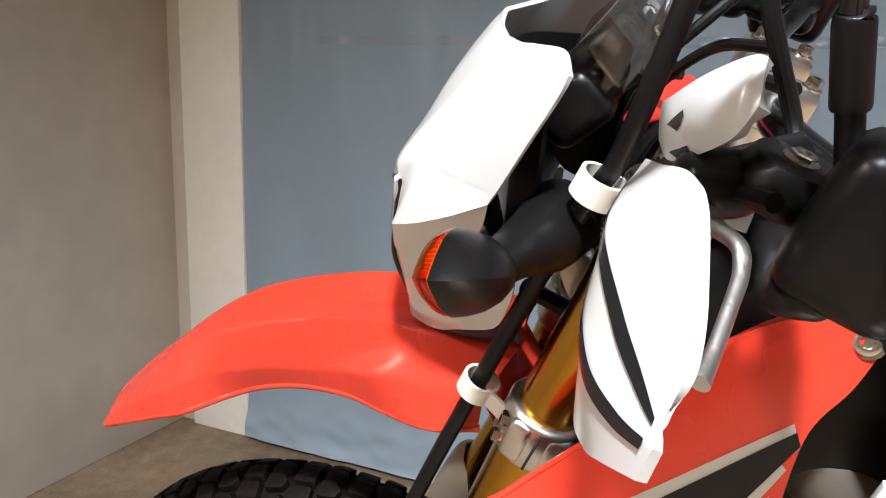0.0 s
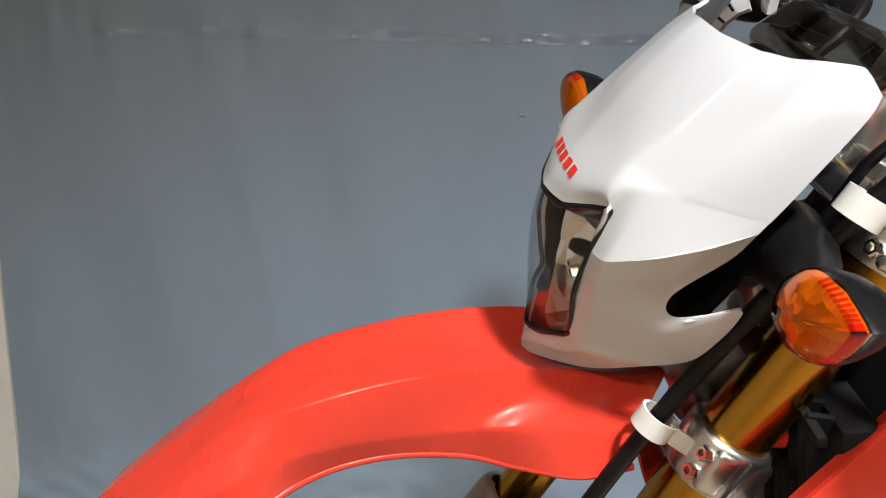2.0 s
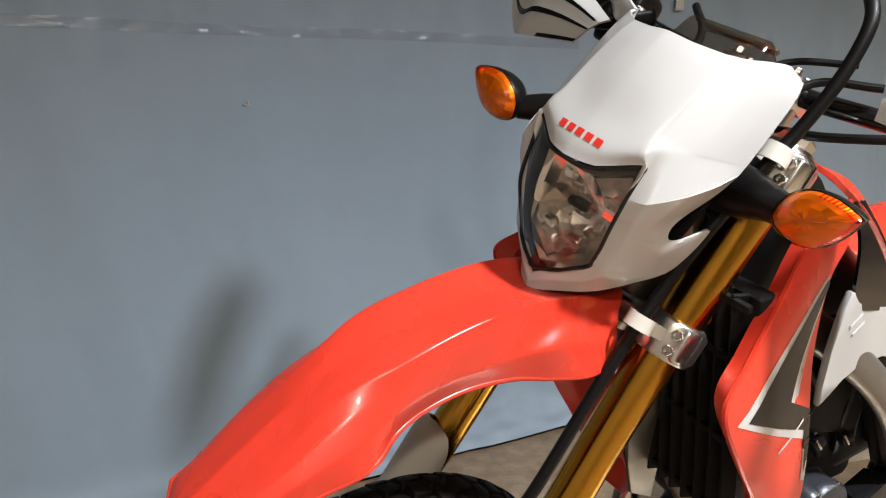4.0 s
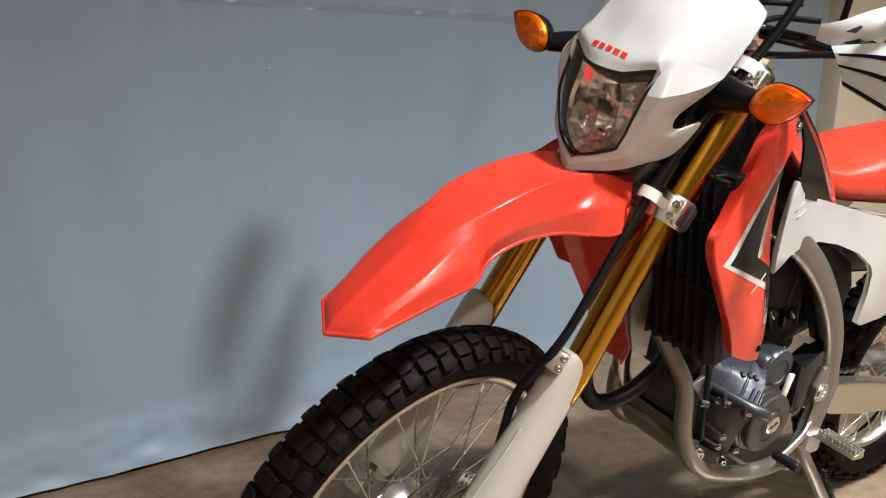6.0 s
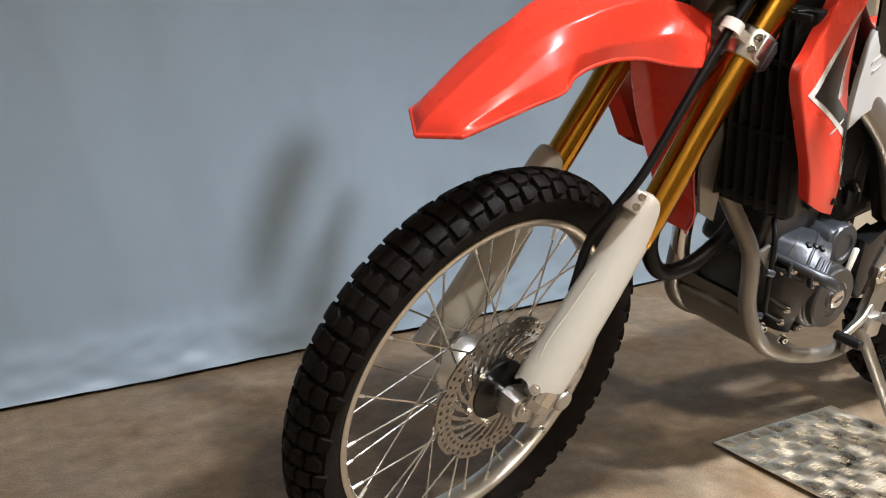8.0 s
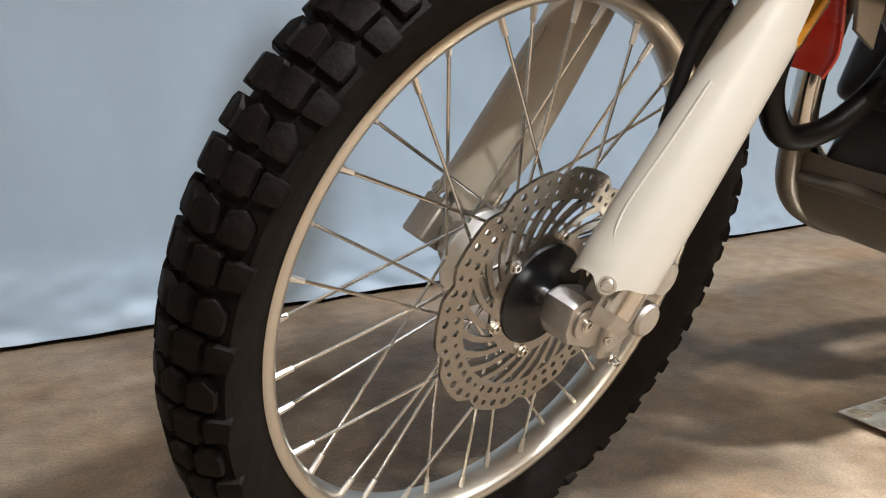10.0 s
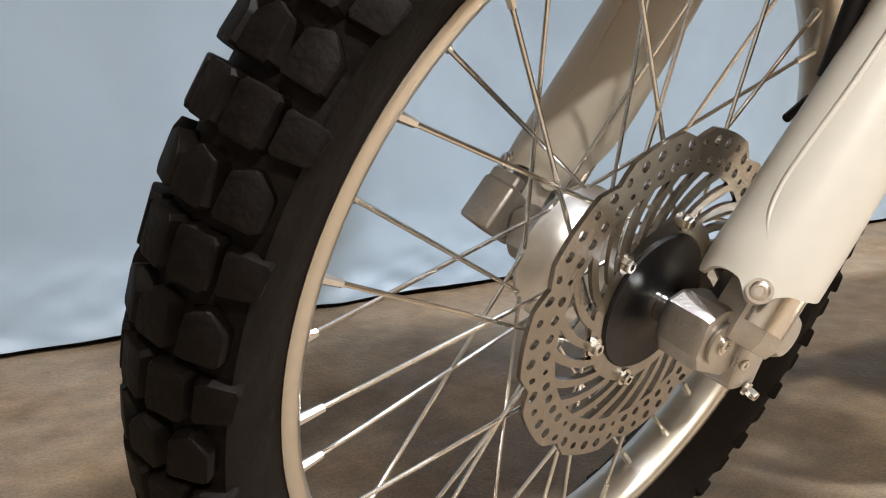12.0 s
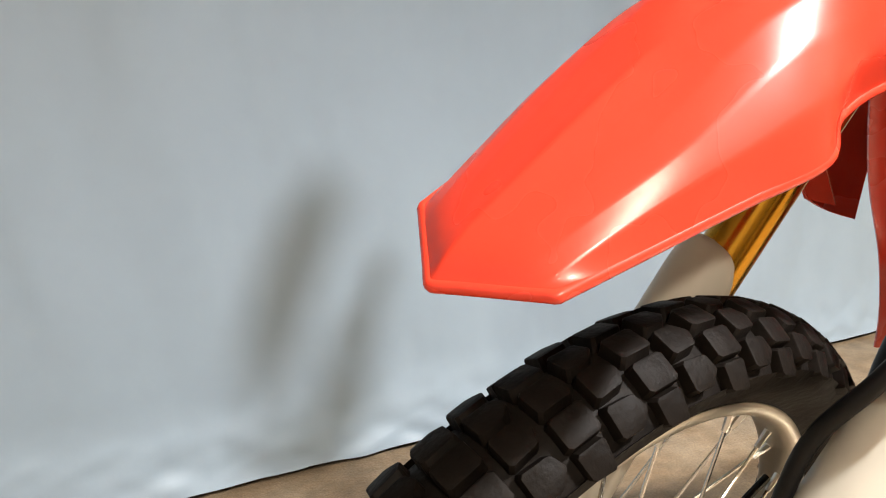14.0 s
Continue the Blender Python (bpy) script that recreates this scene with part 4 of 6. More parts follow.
def build_headlight():
    g = surface(LENS, 41, 36)
    lens = bike("headlight", sheet(g[:, ::-1], 0.0012), CLEAR, "clear headlight lens over a chromed reflector", smooth=60)
    edge = list(g[0]) + list(g[1:, -1]) + list(g[-1][::-1][1:]) + list(g[::-1, 0][1:-1])
    ring_a = [np.array(p) - np.array([0.0035, 0, 0]) for p in edge]
    mid = np.array(edge).mean(axis=0)
    ring_b = [mid + (p - mid) * np.array([1, 0.930, 0.945]) - np.array([0.003, 0, 0]) for p in ring_a]
    ring_c = [mid + (p - mid) * np.array([1, 0.900, 0.925]) - np.array([0.020, 0, 0]) for p in ring_a]
    ring_d = [p - np.array([0.024, 0, 0]) for p in ring_a]
    bm = loops([ring_a, ring_b, ring_c, ring_d], False)
    seal = edge + edge[:2]
    bike("lens_gasket", tube([np.array(p) + np.array([0.0006, 0, 0]) for p in seal[::2]], 0.0021, 8, 3 * len(edge)), GLOSS_BLACK, "thin black lens seal", FRONT, lens, 60)
    bike("bezel", bm, GLOSS_BLACK, "glossy black lamp bezel", FRONT, lens, 40)
    # chromed bowl: flat facets that each look a little another way
    rings = []
    rnd = random.Random(5)
    corners = edge[::9]
    heart = np.array([0.165, MASK_MID, 0.690])
    for s, dx in ((0.93, -0.018), (0.84, -0.026), (0.72, -0.038), (0.58, -0.048), (0.44, -0.058), (0.30, -0.066), (0.16, -0.071)):
        rings.append([heart + (p - heart) * np.array([max(0.1, s - 0.25), s, s]) + np.array([dx + rnd.uniform(-0.0010, 0.0010), rnd.uniform(-0.001, 0.001), rnd.uniform(-0.001, 0.001)]) for p in corners])
    bm = loops(rings, False)
    bm.faces.new([v for v in bm.verts[-len(corners):]])
    bmesh.ops.triangulate(bm, faces=bm.faces[:])
    bike("reflector", bm, CHROME, "chromed faceted reflector bowl", FRONT, lens, 2)
    for k, (y0, z0) in enumerate(((-0.040, 0.724), (-0.020, 0.716), (0.022, 0.722), (0.034, 0.706), (-0.030, 0.668), (0.012, 0.664))):
        bike("reflector_step", block((0.010, 0.016, 0.012), (0.128 + 0.004 * (k % 2), MASK_MID + y0, z0), 0.002, (0, 30 + 15 * (k % 3), 20 * (k % 2) - 10)), CHROME, "", FRONT, lens, 10)
    bike("bulb", lathe([(0.0, 0.0), (0.006, 0.0), (0.007, 0.004), (0.007, 0.022), (0.005, 0.029), (0.0, 0.031)], 20, 0, (0.128, MASK_MID, 0.700)), BLACK, "dark-tipped bulb", FRONT, lens)
    bike("bulb_shield", lathe([(0.0095, 0.0), (0.0110, 0.0), (0.0110, 0.014), (0.0095, 0.014)], 20, 0, (0.122, MASK_MID, 0.700), closed=True), STEEL, "", FRONT, lens)
    back = mirrored([[(0.150, 0, 0.90 - 0.03), (0.140, 0.05, 0.87), (0.100, 0.085, 0.875)], [(0.110, 0, 0.80), (0.105, 0.05, 0.80), (0.080, 0.088, 0.80)],
                     [(0.085, 0, 0.70), (0.083, 0.045, 0.70), (0.078, 0.080, 0.72)], [(0.100, 0, 0.630), (0.098, 0.035, 0.635), (0.088, 0.060, 0.650)]])
    bike("lamp_housing", sheet(surface(back, 20, 24), 0.004), BLACK, "black plastic lamp housing")
    # winkers
    for side in (1, -1):
        m = FRONT @ (pose(0.107, 0.1957, 0.7959, 24.8, 27, 0) if side == 1 else pose(0.127, -0.2060, 0.7600, -24.8, 27, 0))

        def ring(a, s, dy=0.0):
            """A slice of the signal: pointed at its outer end, blunt at the stem."""
            out = []
            for t in np.linspace(0, 2 * math.pi, 32, endpoint=False):
                u, v = math.cos(t), math.sin(t)
                h = (1 - abs(u) ** 1.75) ** 0.95 if u > 0 else (1 - abs(u) ** 2.3) ** 0.62
                out.append((a, side * (dy + (0.048 if u > 0 else 0.040) * s * u), 0.0272 * s * h * (1 if v >= 0 else -1)))
            return out
        body = loops([ring(-0.036, 0.10), ring(-0.034, 0.36), ring(-0.028, 0.62), ring(-0.019, 0.83), ring(-0.009, 0.95), ring(-0.001, 1.0), ring(0.0005, 0.985)])
        w = bike("turn_signal", body, BLACK, "black turn signal body", m, smooth=50)
        bowl = loops([ring(0.0008, 0.95), ring(0.0050, 0.87), ring(0.0095, 0.72), ring(0.0125, 0.50), ring(0.0138, 0.30), ring(0.0145, 0.10)])
        rnd = random.Random(3 + side)
        for v in bowl.verts:
            v.co.x += rnd.uniform(-0.0016, 0.0016)
        bike("signal_reflector", bowl, SIGNAL_BOWL, "chromed reflector behind the amber lens", m, w, 2)
        glass = loops([ring(0.0003, 0.985), ring(0.0030, 0.975), ring(0.0085, 0.90), ring(0.0140, 0.74), ring(0.0178, 0.52), ring(0.0198, 0.30), ring(0.0206, 0.08)])
        lens = bike("amber_lens", glass, AMBER, "amber turn signal lens", m, w, 60)
        ribs = bmesh.new()
        outline, inner_line = ([np.array(p) for p in ring(a, s)] for a, s in ((0.0022, 0.955), (0.0085, 0.875)))
        for i in range(-7, 7):
            for f in (0.0, 0.5):
                p, q = (l[i] * (1 - f) + l[(i + 1) % 32] * f for l in (outline, inner_line))
                tube([p, q], 0.0009, 6, bm=ribs)
        bike("lens_rib", ribs, AMBER, "row of short ribs along the lens's rim", m, lens)
        back = FRONT.inverted() @ m @ Vector((-0.014, -0.026 * side, 0))
        bike("signal_stem", tube([(0.060, 0.070 * side, 0.790), (0.066, 0.105 * side, 0.792), (0.5 * (0.070 + back.x), back.y - 0.030 * side, 0.5 * (0.793 + back.z)), tuple(back)], [0.031, 0.027, 0.018, 0.014], 20), BLACK, "black rubber stem", FRONT, w, 50)


def strap_ring(centre, radius, width, tail):
    """A nylon P-clip: an open band with a tail."""
    bm = lathe([(radius, -width / 2), (radius + 0.0028, -width / 2), (radius + 0.0028, width / 2), (radius, width / 2)], 32, 2, centre, closed=True)
    cx, cy, cz = centre
    block((0.024, 0.005, width * 0.9), (cx + tail[0], cy + tail[1], cz), 0.0015, (0, 0, tail[2]), bm)
    return bm


def build_cables():
    main = [(-0.010, 0.056, 0.19), (0.022, 0.055, 0.27), (0.039, 0.076, 0.335), (0.048, 0.090, 0.40), (0.054, 0.092, 0.52), (0.057, 0.094, 0.627), (0.060, 0.106, 0.74), (0.060, 0.121, 0.830),
            (0.058, 0.130, 0.872), (0.066, 0.1420, 0.935), (0.074, 0.142, 0.990), (0.070, 0.122, 1.022), (0.055, 0.085, 1.055), (0.025, 0.030, 1.068), (0.005, -0.05, 1.040), (0.005, -0.15, 0.995)]
    bike("brake_hose", tube(main, 0.0072, 14, 120), HOSE, "thick black brake hose along the fork", FORK)
    bike("hose_clip", strap_ring((0.0590, 0.1230, 0.8445), 0.0140, 0.0185, (-0.020, 0.006, -15)), NYLON, "white nylon hose clip", FORK)
    bike("hose_clip", strap_ring((0.0560, 0.0940, 0.6280), 0.0135, 0.0165, (-0.018, 0.012, -25)), NYLON, "white nylon hose clip", FORK)
    clip = bmesh.new()
    block((0.022, 0.026, 0.034), (0.030, 0.090, 0.352), 0.004, (0, 0, 20), clip)
    bike("hose_bracket", clip, ALU, "silver hose bracket", FORK)
    for dz in (-0.008, 0.008):
        bike("bracket_screw", bolt((0.039, 0.102, 0.352 + dz), (0.7, 0.7, 0), 0.0045, 0.004, False), STEEL, "", FORK)
    for pts, r in (([(0.050, 0.035, 0.72), (0.030, 0.055, 0.80), (0.030, 0.060, 0.87), (0.000, 0.070, 0.93), (-0.020, 0.130, 0.955)], 0.0045),
                   ([(0.030, -0.020, 0.70), (0.045, -0.010, 0.80), (0.040, 0.010, 0.88), (0.020, 0.040, 0.935), (-0.005, 0.100, 0.965)], 0.0040),
                   ([(0.010, 0.070, 0.870), (0.018, 0.120, 0.880), (0.010, 0.180, 0.905), (-0.015, 0.240, 0.935)], 0.0050),
                   ([(0.050, -0.050, 0.74), (0.050, -0.062, 0.85), (0.020, -0.070, 0.93), (-0.010, -0.120, 0.97)], 0.0050),
                   ([(0.026, 0.150, 1.030), (0.022, 0.160, 1.002), (0.006, 0.162, 0.980), (-0.019, 0.162, 0.951), (-0.030, 0.175, 0.935)], 0.0048),
                   ([(0.060, 0.020, 0.690), (0.020, 0.040, 0.700), (-0.010, 0.030, 0.690), (-0.060, 0.050, 0.665)], 0.0075)):
        bike("cable", tube(pts, r, 10), HOSE, "black control cable")


def swept(bm):
    """Sweeps the bars' parts forwards towards their ends."""
    for v in bm.verts:
        v.co.x += 0.0872 * abs(v.co.y) - 0.006
        v.co.y *= 0.965
        v.co.z -= 0.012
    return bm


def build_cockpit():
    def bar_part(name, bm, mat, label="", at=FRONT, parent=None, smooth=35):
        return bike(name, swept(bm), mat, label, at, parent, smooth)

    for side in (1, -1):
        bm = bmesh.new()
        lathe([(0.0, 0.858), (0.019, 0.858), (0.017, 0.905), (0.017, 0.915), (0.0, 0.915)], 24, 2, (-0.030, 0.040 * side, 0), bm=bm)
        block((0.050, 0.034, 0.036), (-0.030, 0.040 * side, 0.930), 0.006, bm=bm)
        riser = bar_part("bar_riser", bm, ALU, "silver handlebar clamp")
        for dx in (-0.016, 0.016):
            bar_part("clamp_bolt", bolt((-0.030 + dx, 0.040 * side, 0.948), (0, 0, 1), 0.0055, 0.008), STEEL, "", FRONT, riser)
    bar = [(-0.130, -0.395, 1.000), (-0.098, -0.27, 0.962), (-0.070, -0.20, 0.950), (-0.040, -0.12, 0.938), (-0.030, -0.06, 0.932), (-0.030, 0.06, 0.932), (-0.040, 0.12, 0.938), (-0.070, 0.20, 0.950), (-0.098, 0.27, 0.962), (-0.130, 0.395, 1.000)]
    handlebar = bar_part("handlebar", tube(bar, 0.0112, 18, 80), GLOSS_BLACK, "black steel handlebar")
    for side in (1, -1):
        bar_part("grip", tube([(-0.099, 0.275 * side, 0.9635), (-0.130, 0.395 * side, 1.000), (-0.132, 0.402 * side, 1.002)], [0.0165, 0.0175, 0.014], 20), HOSE, "black rubber grip", FRONT, handlebar)
        sw = bmesh.new()
        block((0.062, 0.056, 0.078), (-0.074, 0.252 * side, 0.955), 0.014, (0, 0, -8 * side), sw, 3)
        block((0.030, 0.034, 0.022), (-0.060, 0.256 * side, 0.918), 0.008, (0, 20, 0), sw, 3)
        lathe([(0.0, -0.05), (0.024, -0.05), (0.026, -0.04), (0.026, 0.04), (0.022, 0.05), (0.0, 0.05)], 24, 1, (-0.100, 0.300 * side, 0.965), bm=sw)
        bar_part("switch_box", sw, BLACK, "black handlebar switch box", FRONT, handlebar)
        perch = bmesh.new()
        block((0.058, 0.034, 0.022), (-0.056, 0.202 * side, 0.940), 0.008, (0, 8, 20 * side), perch, 3)
        lathe([(0.0, -0.014), (0.020, -0.014), (0.025, -0.008), (0.026, 0.004), (0.022, 0.011), (0.0, 0.012)], 28, 2, (-0.036, 0.212 * side, 0.946), bm=perch)
        block((0.046, 0.030, 0.034), (-0.008, 0.217 * side, 0.932), 0.012, (0, 14, 30 * side), perch, 3)
        pr = bar_part("lever_perch", perch, BLACK, "black lever perch with rubber boot", FRONT, handlebar)
        bar_part("perch_bolt", bolt((-0.036, 0.212 * side, 0.957), (0, 0, 1), 0.007, 0.005), STEEL, "", FRONT, pr)
        bar_part("lever", tube([(-0.008, 0.232 * side, 0.922), (-0.010, 0.248 * side, 0.925), (-0.024, 0.268 * side, 0.930), (-0.029, 0.284 * side, 0.926), (-0.029, 0.305 * side, 0.921), (-0.028, 0.335 * side, 0.914), (-0.026, 0.352 * side, 0.911)],
                           [0.0072, 0.0062, 0.0048, 0.0040, 0.0036, 0.0036, 0.0048], 14, flat=0.75), CAST, "cast silver lever", FRONT, handlebar)
        # mirror post
        bar_part("mirror_boot", tube([(-0.056, 0.240 * side, 0.962), (-0.0360, 0.240 * side, 0.9955), (-0.0355, 0.240 * side, 0.9965), (-0.0185, 0.241 * side, 1.026), (-0.0180, 0.241 * side, 1.028)], [0.0062, 0.0062, 0.0086, 0.0086, 0.0070], 24), HOSE, "black rubber mirror boot", FRONT, handlebar)
        bar_part("mirror_post", tube([(-0.0185, 0.241 * side, 1.024), (-0.004, 0.246 * side, 1.050), (0.020, 0.258 * side, 1.068), (0.049, 0.275 * side, 1.075)], 0.0055, 12), GLOSS_BLACK, "black mirror post", FRONT, handlebar)
        # housing out of view; its tall shape is made up to cast the cloth's shadow
        bar_part("mirror", tube([(0.046, 0.264 * side, 1.030), (0.050, 0.279 * side, 1.080), (0.050, 0.297 * side, 1.135), (0.046, 0.314 * side, 1.185), (0.040, 0.330 * side, 1.238)], [0.026, 0.036, 0.038, 0.037, 0.028], 24, flat=0.40), BLACK, "unseen black mirror housing, drawn tall for its shadow on the cloth", FRONT, handlebar)
        # hand guard: main shield and upper deflector
        rows = []
        for line in (((0.0388, 0.187, 0.9076), (0.0415, 0.197, 0.8990), (0.0400, 0.211, 0.8850), (0.0335, 0.228, 0.8640)), ((0.0380, 0.245, 0.9320), (0.0475, 0.246, 0.9110), (0.0430, 0.260, 0.8870), (0.0330, 0.282, 0.8540)),
                     ((0.0295, 0.301, 0.9544), (0.0500, 0.293, 0.9162), (0.0440, 0.306, 0.8840), (0.0290, 0.326, 0.8480)), ((0.0174, 0.341, 0.9370), (0.0335, 0.332, 0.9090), (0.0350, 0.332, 0.8765), (0.0220, 0.342, 0.8480)),
                     ((0.0125, 0.363, 0.9220), (0.0205, 0.356, 0.9035), (0.0220, 0.358, 0.8830), (0.0190, 0.358, 0.8600)), ((0.0120, 0.3716, 0.9077), (0.0135, 0.375, 0.9020), (0.0130, 0.384, 0.8990), (0.0120, 0.386, 0.8850))):
            a, b, c, d = (np.array(p) * np.array([1, side, 1]) for p in line)
            rows.append([tuple(p) for p in (a, (2 * a + b) / 3, (a + 2 * b) / 3, b, (2 * b + c) / 3, (b + 2 * c) / 3, c, (2 * c + d) / 3, (c + 2 * d) / 3, d)])
        skin = surface(rows, 46, 49, 0.35)
        guard = bike("hand_guard", sheet(skin if side == 1 else skin[::-1], 0.004), WHITE, "white plastic hand guard with black bands painted for its slots", FRONT, handlebar, 50)
        nor = np.cross(np.gradient(skin, axis=1), np.gradient(skin, axis=0)) * side
        skin = skin + nor / (np.linalg.norm(nor, axis=2, keepdims=True) + 1e-12) * 0.0008
        # black bands of the shield's own surface: along the fold, where they paint a dark open slot, across the lower
        # face, and a short one by the inner end
        for j0, j1, (p0, w0), (p1, w1) in ((1, 47, (16.6, 1.2), (17.6, 2.4)), (0, 46, (29.0, 1.2), (31.0, 2.4)), (0, 12, (42.0, 1.6), (43.6, 1.2))):
            bm = bmesh.new()
            strip = []
            for j in range(j0, j1 + 1):
                f = (j - j0) / (j1 - j0)
                mid, half = p0 + (p1 - p0) * f, w0 + (w1 - w0) * f
                line = []
                for u in np.linspace(mid - half, min(44.99, mid + half), 6):
                    i = int(u)
                    line.append(bm.verts.new(skin[j, i] * (1 - u + i) + skin[j, i + 1] * (u - i)))
                strip.append(line)
            for r0, r1 in zip(strip, strip[1:]):
                for i in range(5):
                    bm.faces.new((r0[i], r0[i + 1], r1[i + 1], r1[i]))
            bike("stripe", bm, PRINT_AND_SLOT_BLACK, "black band, partly painting the guard's dark slots", FRONT, guard, 50)
        bar_part("guard_bracket", tube([(-0.040, 0.190 * side, 0.955), (-0.005, 0.200 * side, 0.930), (0.012, 0.230 * side, 0.912), (0.012, 0.300 * side, 0.905)], [0.012, 0.010, 0.009, 0.008], 14, flat=0.5), BLACK, "black hand guard bracket", FRONT, guard)
        rows = []
        for top, low, lift in (((0.034, 0.166, 0.936), (0.026, 0.168, 0.916), 0.001), ((0.031, 0.188, 0.948), (0.018, 0.194, 0.918), 0.004), ((0.024, 0.205, 0.966), (0.010, 0.218, 0.933), 0.006),
                               ((0.015, 0.219, 0.982), (0.003, 0.238, 0.950), 0.006), ((0.008, 0.227, 0.991), (-0.001, 0.247, 0.962), 0.004), ((0.003, 0.230, 0.993), (-0.003, 0.245, 0.976), 0.000)):
            p, q = np.array(top), np.array(low)
            rows.append([tuple((p + (q - p) * f + np.array([0.8, 0.6, 0.1]) * lift * 4 * f * (1 - f) + np.array([0, 0, 0.006])) * np.array([1, side, 1])) for f in np.linspace(0, 1, 7)])
        if side == -1:
            rows = [r[::-1] for r in rows]
        g2 = surface(rows, 20, 30)
        nn = np.array([0.80, 0.58 * side, 0.10])
        shell = sheet(g2, 0.008)
        flap_tree = skin_tree(shell)
        flap = bar_part("deflector", shell, WHITE, "white slotted upper deflector", FRONT, guard, 50)
        # vents aren't cut: dark films paint the shade inside them
        for q in (((0.030, 0.203, 0.944), (0.024, 0.214, 0.958), (0.024, 0.218, 0.956), (0.024, 0.214, 0.947)), ((0.026, 0.206, 0.932), (0.020, 0.222, 0.944), (0.020, 0.226, 0.940), (0.022, 0.216, 0.934))):
            q = [np.array(p) * np.array([1, side, 1]) for p in q]
            bar_part("slot", decal(flap_tree, q, 0.0007, 0.1, tuple(-nn / np.linalg.norm(nn)), 6), DARK, "dark film painted for the shade in a vent slot", FRONT, flap)
    # instrument
    m = bike("instrument", block((0.046, 0.120, 0.056), (0.086, 0, 0.862), 0.014, (0, -28, 0), seg=4), BLACK, "black digital instrument", smooth=50)
    bike("instrument_glass", block((0.046, 0.112, 0.052), (0.074, 0, 0.906), 0.010, (0, -28, 0), seg=3), SMOKE, "clear instrument cover", FRONT, m)
    bike("instrument_face", block((0.034, 0.094, 0.004), (0.078, 0, 0.897), 0.001, (0, -28, 0)), STEEL, "silver instrument face", FRONT, m)
    bike("instrument_trim", block((0.008, 0.096, 0.006), (0.056, 0, 0.934), 0.002, (0, -28, 0)), STEEL, "bright trim strip", FRONT, m)
    # ignition lock with key and tags
    lock = bike("ignition_lock", lathe([(0.0, 0.840), (0.019, 0.840), (0.019, 0.885), (0.016, 0.890), (0.0, 0.890)], 24, 2, (0.030, -0.036, -0.022)), BLACK, "black ignition lock")
    bike("key", block((0.012, 0.034, 0.030), (0.032, -0.038, 0.882), 0.005, (0, -10, 20)), GLOSS_BLACK, "black-headed key", FRONT, lock)
    bike("key_ring", lathe([(0.010, -0.001), (0.012, -0.001), (0.012, 0.001), (0.010, 0.001)], 24, 0, (0.038, -0.022, 0.876), closed=True), STEEL, "", FRONT, lock)
    bike("key_tag", tube([(0.046, 0.036, 0.862), (0.044, 0.030, 0.866), (0.032, 0.008, 0.874), (0.018, -0.020, 0.882), (0.010, -0.036, 0.886), (0.008, -0.040, 0.887)], [0.003, 0.007, 0.010, 0.011, 0.009, 0.004], 16, flat=0.4), INK_RED, "red plastic key tag", FRONT, lock)
    bike("key_tag", tube([(-0.008, -0.038, 0.866), (-0.010, -0.040, 0.869), (-0.019, -0.050, 0.884), (-0.026, -0.058, 0.896), (-0.029, -0.061, 0.901)], [0.007, 0.009, 0.0105, 0.010, 0.005], 16, flat=0.35), YELLOW, "yellow plastic key tag", FRONT, lock)


build_front_wheel()
build_forks()
build_bridges()
build_front_body()
build_headlight()
build_cables()
build_cockpit()

# ---- motorcycle: frame, engine and body ----
SHROUD = [
    [(-0.525, 0.137, 0.690), (-0.545, 0.134, 0.695), (-0.565, 0.130, 0.680)],
    [(-0.455, 0.157, 0.655), (-0.500, 0.150, 0.655), (-0.545, 0.143, 0.640)],
    [(-0.398, 0.180, 0.598), (-0.455, 0.170, 0.600), (-0.521, 0.150, 0.600)],
    [(-0.340, 0.205, 0.550), (-0.420, 0.192, 0.530), (-0.507, 0.165, 0.520)],
    [(-0.302, 0.222, 0.512), (-0.400, 0.214, 0.470), (-0.500, 0.185, 0.455)],
    [(-0.345, 0.222, 0.440), (-0.420, 0.217, 0.410), (-0.505, 0.195, 0.400)],
    [(-0.395, 0.216, 0.375), (-0.455, 0.213, 0.360), (-0.512, 0.200, 0.345)],
    [(-0.428, 0.209, 0.322), (-0.470, 0.207, 0.305), (-0.514, 0.200, 0.294)],
]


def body(name, bm, mat, label="", parent=None, smooth=35):
    return part(name, bm, mat, parent or BIKE, label, BODY, smooth)


def both(rows):
    return [(1, rows), (-1, [[(x, -y, z) for x, y, z in reversed(r)] for r in rows])]


